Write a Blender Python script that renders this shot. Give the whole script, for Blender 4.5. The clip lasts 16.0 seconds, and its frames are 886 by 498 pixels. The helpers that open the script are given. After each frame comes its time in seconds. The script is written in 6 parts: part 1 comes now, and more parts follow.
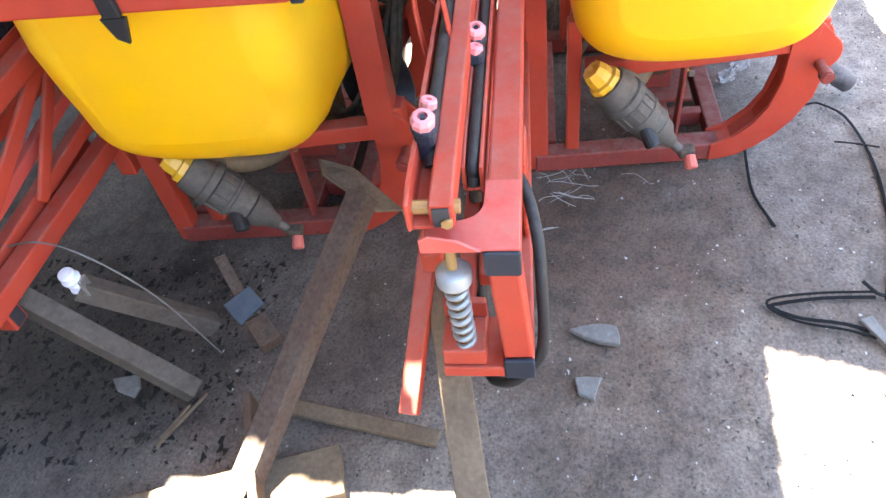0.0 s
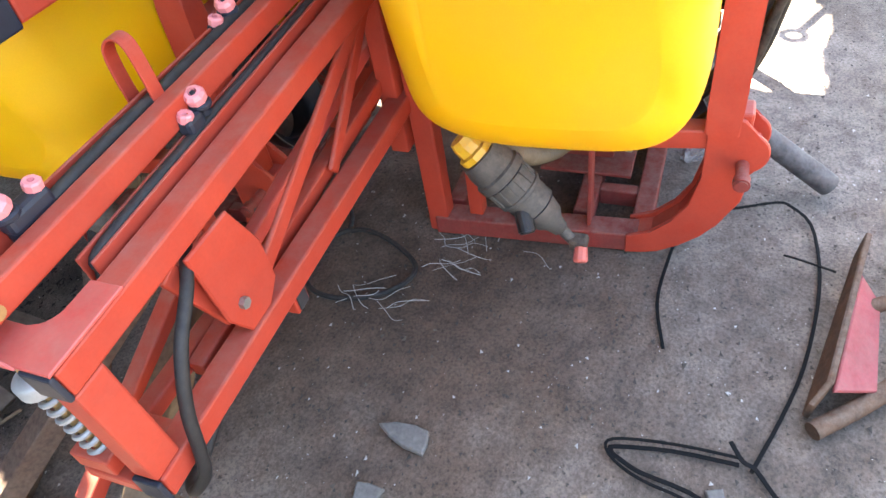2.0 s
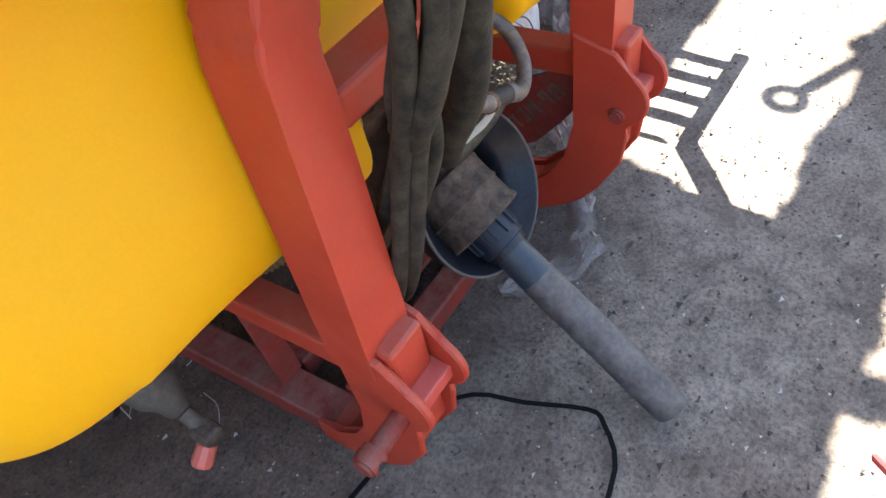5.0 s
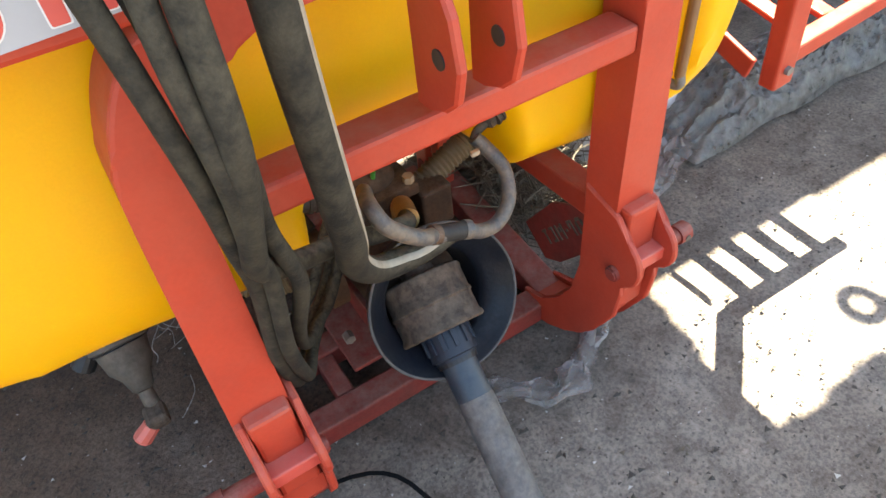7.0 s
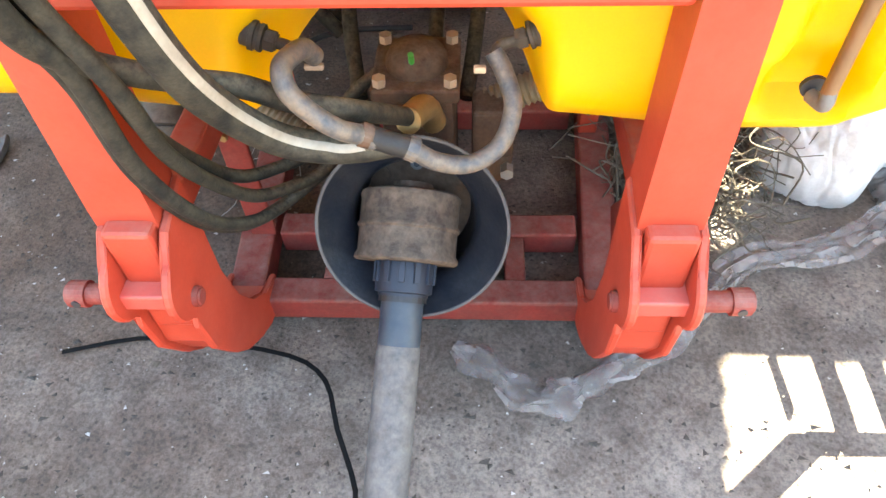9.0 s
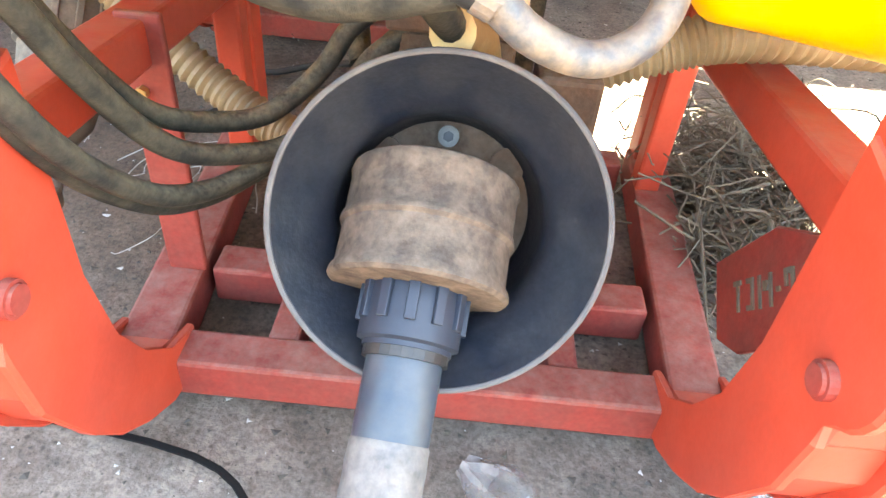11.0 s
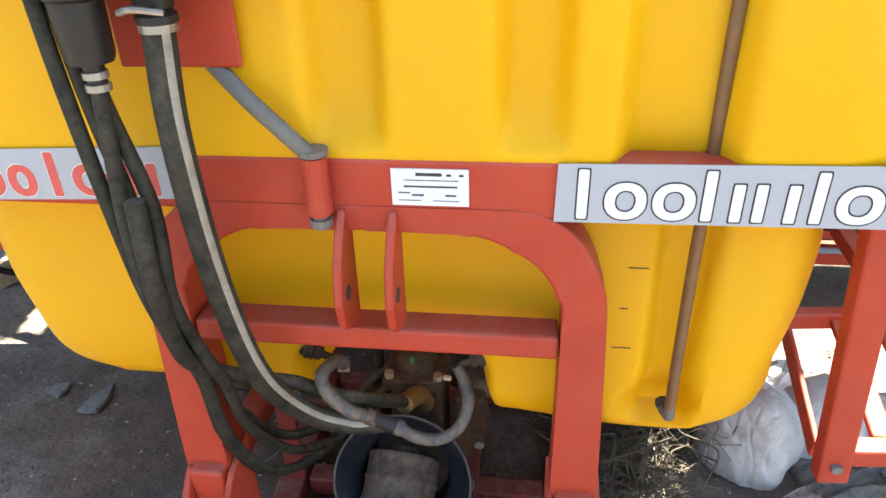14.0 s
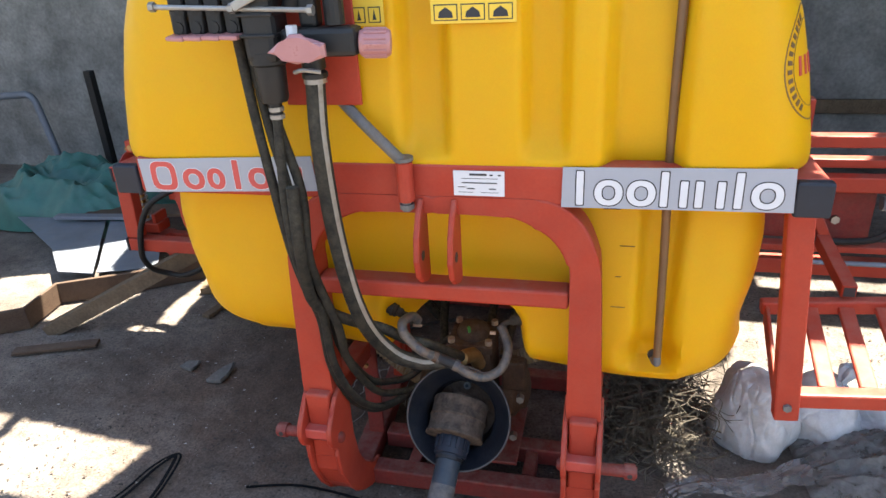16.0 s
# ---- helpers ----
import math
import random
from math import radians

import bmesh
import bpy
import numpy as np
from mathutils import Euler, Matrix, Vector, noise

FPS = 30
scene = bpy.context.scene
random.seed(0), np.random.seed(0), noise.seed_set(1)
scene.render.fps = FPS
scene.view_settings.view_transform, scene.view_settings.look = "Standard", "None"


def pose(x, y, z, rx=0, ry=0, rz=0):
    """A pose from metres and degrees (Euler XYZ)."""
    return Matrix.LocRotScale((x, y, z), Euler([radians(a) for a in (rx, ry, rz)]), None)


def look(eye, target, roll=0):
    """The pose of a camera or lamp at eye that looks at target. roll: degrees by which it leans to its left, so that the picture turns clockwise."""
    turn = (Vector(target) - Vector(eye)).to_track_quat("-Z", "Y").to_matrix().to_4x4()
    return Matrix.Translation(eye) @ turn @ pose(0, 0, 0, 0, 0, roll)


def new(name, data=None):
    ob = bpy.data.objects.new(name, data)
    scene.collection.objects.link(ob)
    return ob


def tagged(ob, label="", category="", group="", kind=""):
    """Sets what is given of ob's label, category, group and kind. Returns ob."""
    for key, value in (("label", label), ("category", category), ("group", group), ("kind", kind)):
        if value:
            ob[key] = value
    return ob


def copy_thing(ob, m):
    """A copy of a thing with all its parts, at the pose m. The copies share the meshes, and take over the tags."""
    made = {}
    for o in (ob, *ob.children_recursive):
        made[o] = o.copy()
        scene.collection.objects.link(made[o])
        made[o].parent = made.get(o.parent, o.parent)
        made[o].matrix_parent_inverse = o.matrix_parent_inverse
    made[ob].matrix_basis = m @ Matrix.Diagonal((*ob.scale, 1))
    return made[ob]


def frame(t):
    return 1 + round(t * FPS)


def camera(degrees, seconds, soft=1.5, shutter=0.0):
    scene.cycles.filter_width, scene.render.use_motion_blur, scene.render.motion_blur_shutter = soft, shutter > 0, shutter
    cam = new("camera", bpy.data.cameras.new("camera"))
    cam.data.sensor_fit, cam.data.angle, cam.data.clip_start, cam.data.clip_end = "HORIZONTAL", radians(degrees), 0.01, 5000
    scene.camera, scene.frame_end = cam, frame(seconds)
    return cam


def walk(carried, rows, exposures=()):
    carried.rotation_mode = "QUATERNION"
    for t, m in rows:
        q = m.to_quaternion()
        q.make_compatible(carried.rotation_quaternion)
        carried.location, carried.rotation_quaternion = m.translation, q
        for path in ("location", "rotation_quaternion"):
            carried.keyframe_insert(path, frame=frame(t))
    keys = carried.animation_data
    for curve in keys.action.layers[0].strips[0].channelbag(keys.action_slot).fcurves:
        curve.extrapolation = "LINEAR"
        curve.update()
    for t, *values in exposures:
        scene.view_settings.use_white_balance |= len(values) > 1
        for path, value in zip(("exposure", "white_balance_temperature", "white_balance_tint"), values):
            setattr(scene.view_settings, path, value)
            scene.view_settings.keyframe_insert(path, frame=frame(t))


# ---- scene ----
from mathutils.bvhtree import BVHTree

cam = camera(66.3, 16.0)
PATH = [
    (0, (-2.05, 0.74, 1.438), (-0.698, 1.038, -0.006), -10.1),
    (0.5, (-2.029, 0.546, 1.478), (-0.611, 0.999, 0.142), -10.9),
    (1, (-1.949, 0.419, 1.46), (-0.554, 0.852, 0.093), -9.2),
    (1.5, (-1.782, 0.274, 1.398), (-0.463, 0.803, -0.009), -7.2),
    (2, (-1.658, 0.11, 1.35), (-0.388, 0.755, -0.054), -10.9),
    (2.5, (-1.477, -0.149, 1.321), (-0.27, 0.64, -0.064), -10.6),
    (3, (-1.279, -0.244, 1.282), (-0.118, 0.511, -0.161), -10.1),
    (3.5, (-1.051, -0.254, 1.231), (0.087, 0.384, -0.286), -9.0),
    (4, (-0.867, -0.252, 1.151), (0.157, 0.408, -0.436), -12.0),
    (4.5, (-0.689, -0.3, 1.069), (0.221, 0.524, -0.51), -14.4),
    (5, (-0.583, -0.34, 1.101), (0.363, 0.542, -0.424), -12.3),
    (5.2, (-0.584, -0.347, 1.129), (0.363, 0.579, -0.369), -12.1),
    (7.3, (-0.248, -0.521, 1.191), (0.318, 0.737, -0.258), -7.8),
    (7.5, (-0.195, -0.513, 1.171), (0.281, 0.755, -0.301), -9.4),
    (8, (0.007, -0.591, 1.152), (0.051, 0.58, -0.469), -12.0),
    (8.5, (0.082, -0.573, 1.126), (0.049, 0.584, -0.505), -7.5),
    (8.7, (0.096, -0.542, 1.101), (0.015, 0.658, -0.497), -4.7),
    (10.8, (0.005, -0.343, 0.639), (0.007, 1.165, -0.675), 5.7),
    (11, (0.011, -0.307, 0.66), (0.011, 1.251, -0.594), 5.7),
    (11.5, (0.01, -0.275, 0.707), (-0.003, 1.382, -0.413), 4.8),
    (12, (0.011, -0.276, 0.737), (-0.014, 1.42, -0.324), 3.4),
    (12.5, (0.033, -0.307, 0.783), (0.002, 1.378, -0.293), 2.6),
    (13, (0.08, -0.393, 0.948), (-0.036, 1.286, -0.133), -1.2),
    (13.5, (0.138, -0.542, 1.181), (0.071, 1.208, 0.216), 1.2),
    (14, (0.222, -0.777, 1.361), (-0.021, 0.95, 0.382), -1.7),
    (14.5, (0.334, -1.015, 1.42), (-0.075, 0.69, 0.457), -3.5),
    (15, (0.384, -1.113, 1.429), (-0.131, 0.597, 0.528), -3.8),
    (15.5, (0.369, -1.162, 1.447), (-0.132, 0.578, 0.597), -3.9),
    (16, (0.342, -1.22, 1.443), (-0.122, 0.538, 0.608), -3.3),
]
EXPOSURES = [(0, 4.85, 6900, 8), (1.5, 4.5, 7100, 8), (2.5, 4.3, 7500, 8), (3.0, 3.8, 7600, 8), (3.5, 3.25, 7300, 8), (5.0, 3.35, 6900, 6), (7.5, 3.84, 7800, 2), (8.0, 4.2, 7800, 2), (8.5, 4.38, 7800, 2), (11.0, 5.75, 8300, 2), (11.5, 5.35, 7500, 6), (12.5, 4.55, 6700, 6), (13.0, 4.0, 7400, -6), (13.5, 3.5, 7200, -2), (14.0, 3.2, 7100, 2), (16.0, 2.78, 7000, 8)]
walk(cam, [(t, look(eye, target, roll)) for t, eye, target, roll in PATH], EXPOSURES)

# ---- light ----
SUN_TO = Vector((0.255, 0.285, 1.0)).normalized()
world = bpy.data.worlds.new("world")
scene.world = world
world.use_nodes = True
sky = world.node_tree.nodes.new("ShaderNodeTexSky")
sky.sky_type, sky.sun_disc = "NISHITA", False
sky.sun_elevation = math.asin(SUN_TO.z)
sky.sun_rotation = math.atan2(SUN_TO.x, SUN_TO.y)
world.node_tree.links.new(sky.outputs[0], world.node_tree.nodes["Background"].inputs[0])
world.node_tree.nodes["Background"].inputs[1].default_value = 0.085
sun_data = bpy.data.lights.new("sun", "SUN")
sun_data.energy, sun_data.angle, sun_data.color = 5.0, radians(0.5), (1.0, 0.96, 0.90)
sun = new("sun", sun_data)
sun.matrix_world = look(SUN_TO * 20, (0, 0, 0))

# ---- materials ----


def surface(name, base, other, rough=0.5, metal=0.0, scale=12.0, stain=0.5, grain=0.12, bump=0.15, dust=None, dust_amount=0.0,
            spread=0.25, coat=0.0, fine=160.0, thin=0.0, shine=0.5):
    """A paint, plastic, rubber or soil: a base colour with stains of another, fine grain, relief and settled dust."""
    mat = bpy.data.materials.new(name)
    mat.use_nodes = True
    tree = mat.node_tree
    node, link = tree.nodes.new, tree.links.new
    out = tree.nodes["Principled BSDF"]
    where = node("ShaderNodeNewGeometry")

    def cloud(size, detail, roughness=0.6):
        n = node("ShaderNodeTexNoise")
        n.inputs["Scale"].default_value, n.inputs["Detail"].default_value = size, detail
        n.inputs["Roughness"].default_value = roughness
        link(where.outputs["Position"], n.inputs["Vector"])
        return n.outputs[0]

    def ramp(value, low, high):
        r = node("ShaderNodeMapRange")
        r.inputs["From Min"].default_value, r.inputs["From Max"].default_value = low, high
        link(value, r.inputs["Value"])
        return r.outputs[0]

    def blend(factor, a, b, kind="MIX"):
        m = node("ShaderNodeMix")
        m.data_type, m.blend_type = "RGBA", kind
        for slot, v in ((0, factor), (6, a), (7, b)):
            if isinstance(v, (float, int)):
                m.inputs[slot].default_value = v
            elif isinstance(v, tuple):
                m.inputs[slot].default_value = (*v, 1)
            else:
                link(v, m.inputs[slot])
        return m.outputs[2]

    def times(a, k):
        m = node("ShaderNodeMath")
        m.operation = "MULTIPLY"
        link(a, m.inputs[0])
        m.inputs[1].default_value = k
        return m.outputs[0]

    big, small = cloud(scale, 5), cloud(fine, 3)
    colour = blend(times(ramp(big, 0.5 - spread, 0.5 + spread), stain), base, other)
    colour = blend(grain, colour, blend(ramp(small, 0.3, 0.7), (0.25, 0.25, 0.25), (1.0, 1.0, 1.0)), "MULTIPLY")
    if dust:
        facing = node("ShaderNodeSeparateXYZ")
        link(where.outputs["Normal"], facing.inputs[0])
        lying = ramp(facing.outputs[2], -0.2, 0.9)
        patchy = ramp(cloud(scale * 2.3, 7, 0.7), 0.3, 0.75)
        both = node("ShaderNodeMath")
        both.operation = "MULTIPLY"
        link(lying, both.inputs[0])
        link(patchy, both.inputs[1])
        colour = blend(times(both.outputs[0], dust_amount), colour, dust)
    link(colour, out.inputs["Base Color"])
    rough_out = node("ShaderNodeMapRange")
    rough_out.inputs["To Min"].default_value, rough_out.inputs["To Max"].default_value = max(rough - 0.1, 0.05), min(rough + 0.15, 1)
    link(big, rough_out.inputs["Value"])
    link(rough_out.outputs[0], out.inputs["Roughness"])
    out.inputs["Metallic"].default_value, out.inputs["Coat Weight"].default_value = metal, coat
    out.inputs["Specular IOR Level"].default_value = shine
    if thin:
        out.inputs["Subsurface Weight"].default_value = thin
        out.inputs["Subsurface Radius"].default_value = (0.06, 0.03, 0.006)
        out.inputs["Subsurface Scale"].default_value = 1.0
    relief = node("ShaderNodeBump")
    relief.inputs["Strength"].default_value, relief.inputs["Distance"].default_value = bump, 0.004
    link(blend(0.5, big, small), relief.inputs["Height"])
    link(relief.outputs[0], out.inputs["Normal"])
    return mat


DUST = (0.30, 0.25, 0.20)
RED = surface("red_paint", (0.44, 0.048, 0.023), (0.31, 0.032, 0.019), 0.45, scale=7, stain=0.8, grain=0.12, bump=0.06, dust=DUST, dust_amount=0.35, shine=0.22)
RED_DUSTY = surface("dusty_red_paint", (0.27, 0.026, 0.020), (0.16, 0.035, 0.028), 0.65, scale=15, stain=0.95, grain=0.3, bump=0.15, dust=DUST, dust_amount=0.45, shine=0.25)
PINKISH = surface("faded_red_paint", (0.56, 0.075, 0.055), (0.42, 0.04, 0.03), 0.45, scale=9, stain=0.7, bump=0.06, dust=DUST, dust_amount=0.35)
YELLOW = surface("yellow_plastic", (0.74, 0.378, 0.002), (0.63, 0.345, 0.022), 0.45, scale=3, stain=0.7, grain=0.06, bump=0.03, dust=(0.60, 0.36, 0.05), dust_amount=0.16, fine=320, shine=0.18, thin=0.28)
BLACK = surface("black_plastic", (0.011, 0.011, 0.012), (0.022, 0.021, 0.021), 0.42, scale=30, bump=0.1, dust=DUST, dust_amount=0.07, shine=0.35)
RUBBER = surface("dusty_rubber", (0.011, 0.0108, 0.0105), (0.055, 0.048, 0.034), 0.75, scale=42, stain=0.65, grain=0.45, bump=0.35, dust=(0.30, 0.25, 0.17), dust_amount=0.5, spread=0.13, shine=0.2, fine=300)
RUBBER_DARK = surface("black_rubber", (0.009, 0.0095, 0.011), (0.026, 0.024, 0.022), 0.55, scale=20, bump=0.2, dust=DUST, dust_amount=0.12, shine=0.3)
HOSE_CLEAR = surface("clouded_hose", (0.055, 0.056, 0.062), (0.16, 0.12, 0.088), 0.5, scale=55, stain=0.95, grain=0.4, bump=0.25, dust=DUST, dust_amount=0.28, spread=0.12, shine=0.4)
HOSE_TAN = surface("brown_hose", (0.17, 0.115, 0.06), (0.25, 0.18, 0.10), 0.6, scale=28, stain=0.9, bump=0.25, dust=DUST, dust_amount=0.6)
GUARD = surface("dusty_guard", (0.125, 0.090, 0.066), (0.048, 0.035, 0.029), 0.85, scale=38, stain=0.95, grain=0.45, bump=0.35, dust=DUST, dust_amount=0.25, spread=0.14, shine=0.15)
BLUE_TUBE = surface("blue_grey_plastic", (0.010, 0.024, 0.042), (0.030, 0.042, 0.054), 0.42, scale=15, stain=0.8, bump=0.1, dust=DUST, dust_amount=0.12, shine=0.4)
GREY_TUBE = surface("scuffed_grey_plastic", (0.11, 0.108, 0.11), (0.045, 0.045, 0.05), 0.65, scale=30, stain=0.95, grain=0.3, bump=0.15, dust=DUST, dust_amount=0.35, spread=0.15, shine=0.3)
RUST = surface("rusty_iron", (0.125, 0.062, 0.033), (0.055, 0.036, 0.027), 0.85, scale=24, stain=1.0, grain=0.35, bump=0.5, dust=DUST, dust_amount=0.42, shine=0.2)
STEEL = surface("dull_steel", (0.42, 0.41, 0.39), (0.25, 0.22, 0.19), 0.4, metal=0.75, scale=25, stain=0.8, bump=0.1)
SPRING = surface("grey_spring", (0.36, 0.37, 0.37), (0.25, 0.24, 0.22), 0.4, metal=0.3, scale=30, stain=0.7, bump=0.1)
BRASS = surface("brass", (0.45, 0.28, 0.11), (0.28, 0.17, 0.08), 0.45, metal=0.6, scale=30, stain=0.7)
PINK = surface("pink_plastic", (0.72, 0.25, 0.25), (0.60, 0.16, 0.17), 0.35, scale=40, stain=0.5, bump=0.03)
FADED_PINK = surface("faded_pink_plastic", (0.46, 0.21, 0.20), (0.37, 0.15, 0.15), 0.28, scale=40, stain=0.6, bump=0.03)
TAP_RED = surface("tap_red_plastic", (0.68, 0.14, 0.10), (0.5, 0.09, 0.07), 0.4, scale=40, stain=0.5, bump=0.05, dust=DUST, dust_amount=0.3)
LEMON = surface("yellow_cap_plastic", (0.80, 0.45, 0.02), (0.65, 0.33, 0.02), 0.4, scale=40, stain=0.6, bump=0.05, dust=DUST, dust_amount=0.35)
BODY_GREY = surface("grey_filter_plastic", (0.055, 0.050, 0.045), (0.105, 0.092, 0.078), 0.7, scale=25, stain=0.85, grain=0.3, bump=0.25, dust=DUST, dust_amount=0.5, shine=0.25)
FOIL = surface("silver_sticker", (0.34, 0.36, 0.41), (0.30, 0.32, 0.36), 0.35, metal=0.1, scale=6, stain=0.4, grain=0.03, bump=0.0)
WHITE = surface("white_film", (0.66, 0.66, 0.68), (0.56, 0.56, 0.57), 0.45, scale=20, stain=0.4, grain=0.05, bump=0.0)
RED_FILM = surface("red_film", (0.55, 0.07, 0.06), (0.48, 0.06, 0.05), 0.4, scale=20, stain=0.3, grain=0.02, bump=0.0)
# black for print, and for the painted dark inside holes, sockets and tube mouths
PRINT_AND_HOLLOW_BLACK = surface("print_and_hollow_black", (0.02, 0.02, 0.025), (0.03, 0.03, 0.03), 0.5, scale=40, grain=0.0, bump=0.0)
LABEL_YELLOW = surface("yellow_label", (0.80, 0.52, 0.05), (0.75, 0.47, 0.05), 0.4, scale=20, stain=0.3, grain=0.02, bump=0.0)
GREEN = surface("green_plastic", (0.06, 0.35, 0.06), (0.05, 0.25, 0.05), 0.4, scale=30, bump=0.0)
WOOD = surface("weathered_wood", (0.21, 0.15, 0.095), (0.11, 0.075, 0.05), 0.85, scale=14, stain=0.9, grain=0.4, bump=0.5, fine=90, shine=0.2)
WOOD_GREY = surface("old_grey_wood", (0.105, 0.085, 0.068), (0.055, 0.044, 0.036), 0.85, scale=14, stain=0.9, grain=0.4, bump=0.5, fine=90, dust=DUST, dust_amount=0.2, shine=0.2)
WOOD_DARK = surface("brown_sheet_steel", (0.075, 0.043, 0.028), (0.125, 0.085, 0.058), 0.8, scale=11, stain=0.9, grain=0.4, bump=0.4, dust=DUST, dust_amount=0.15, shine=0.2)
CONCRETE = surface("grey_render_wall", (0.32, 0.31, 0.29), (0.14, 0.135, 0.125), 0.9, scale=4.5, stain=0.95, grain=0.4, bump=0.7, fine=45, spread=0.2)
GALV = surface("grey_sheet_metal", (0.20, 0.235, 0.29), (0.13, 0.14, 0.16), 0.5, metal=0.2, scale=5, stain=0.9, grain=0.2, bump=0.15, dust=DUST, dust_amount=0.3)
TARP = surface("green_tarp", (0.022, 0.15, 0.12), (0.012, 0.075, 0.068), 0.5, scale=8, stain=0.8, grain=0.1, bump=0.15, dust=DUST, dust_amount=0.15)
PLASTIC_BAG = surface("grey_white_plastic_bag", (0.66, 0.66, 0.67), (0.42, 0.40, 0.38), 0.4, scale=16, stain=0.85, grain=0.15, bump=0.5, dust=DUST, dust_amount=0.25)
FILM_BAG = surface("dirty_plastic_film", (0.24, 0.225, 0.21), (0.07, 0.062, 0.055), 0.45, scale=30, stain=0.95, grain=0.4, bump=0.6, fine=90, spread=0.18)
FILM_BAG.node_tree.nodes["Principled BSDF"].inputs["Alpha"].default_value = 0.72
FILM_THIN = surface("thin_dirty_film", (0.34, 0.30, 0.285), (0.20, 0.17, 0.155), 0.4, scale=30, stain=0.9, grain=0.3, bump=0.5, fine=90, spread=0.18)
GRIT_DARK = surface("dark_crumbs", (0.045, 0.038, 0.032), (0.08, 0.065, 0.05), 0.9, scale=60, bump=0.1)
GRIT_PALE = surface("pale_grit", (0.42, 0.40, 0.37), (0.28, 0.26, 0.23), 0.85, scale=60, bump=0.1)
BLACK_DIRT = surface("black_oily_dirt", (0.016, 0.014, 0.012), (0.045, 0.038, 0.030), 0.85, scale=40, bump=0.4, shine=0.2)
STRAW = surface("dry_straw", (0.15, 0.125, 0.09), (0.06, 0.048, 0.037), 0.85, scale=30, stain=0.9, grain=0.3, bump=0.2)
STRAP = surface("black_strap", (0.004, 0.004, 0.0045), (0.010, 0.010, 0.010), 0.8, scale=40, bump=0.1, shine=0.15)
STONE = surface("grey_stone_chip", (0.21, 0.195, 0.175), (0.12, 0.11, 0.10), 0.85, scale=40, stain=0.9, grain=0.45, bump=0.6)
ROOF = surface("dark_roof_sheet", (0.10, 0.09, 0.08), (0.06, 0.055, 0.05), 0.8, scale=4, stain=0.8, bump=0.2)
PIPE_CREAM = surface("worn_cream_pipe", (0.46, 0.36, 0.24), (0.38, 0.22, 0.14), 0.5, scale=9, stain=0.9, grain=0.15, bump=0.1, dust=DUST, dust_amount=0.3)
OLD_PINK = surface("old_crimson_paint", (0.31, 0.036, 0.05), (0.20, 0.035, 0.036), 0.55, scale=12, stain=0.9, grain=0.25, bump=0.15, dust=DUST, dust_amount=0.22)
BEAM = surface("rough_rusty_beam", (0.095, 0.055, 0.040), (0.135, 0.105, 0.082), 0.9, scale=13, stain=0.9, grain=0.5, bump=0.5, fine=90, shine=0.15)
STRIPE = surface("dirty_white_stripe", (0.34, 0.305, 0.25), (0.20, 0.155, 0.11), 0.55, scale=34, stain=0.8, grain=0.2, bump=0.05, spread=0.2)
LEVEL = surface("brown_level_tube", (0.20, 0.10, 0.042), (0.12, 0.065, 0.032), 0.4, scale=20, stain=0.8, grain=0.15, bump=0.05, shine=0.4)
GREY_ROD = surface("grey_dull_rod", (0.17, 0.165, 0.16), (0.10, 0.085, 0.07), 0.55, scale=24, stain=0.9, grain=0.25, bump=0.2)
BELL = surface("dusty_blue_black_plastic", (0.0045, 0.0075, 0.0145), (0.032, 0.031, 0.032), 0.32, scale=22, stain=0.55, grain=0.5, bump=0.25, spread=0.2, shine=0.28)
RIM_LIT_DUSTY = surface("lit_dusty_shield_edge", (0.11, 0.10, 0.095), (0.05, 0.05, 0.055), 0.8, scale=40, stain=0.8, grain=0.3, bump=0.2, shine=0.2)
FITTING = surface("dirty_brown_plastic", (0.050, 0.036, 0.026), (0.022, 0.018, 0.015), 0.7, scale=40, stain=0.9, grain=0.3, bump=0.2, dust=DUST, dust_amount=0.3, shine=0.3)
BLUE_BLACK = surface("blue_black_plastic", (0.012, 0.016, 0.026), (0.025, 0.03, 0.042), 0.45, scale=30, bump=0.1, shine=0.35)


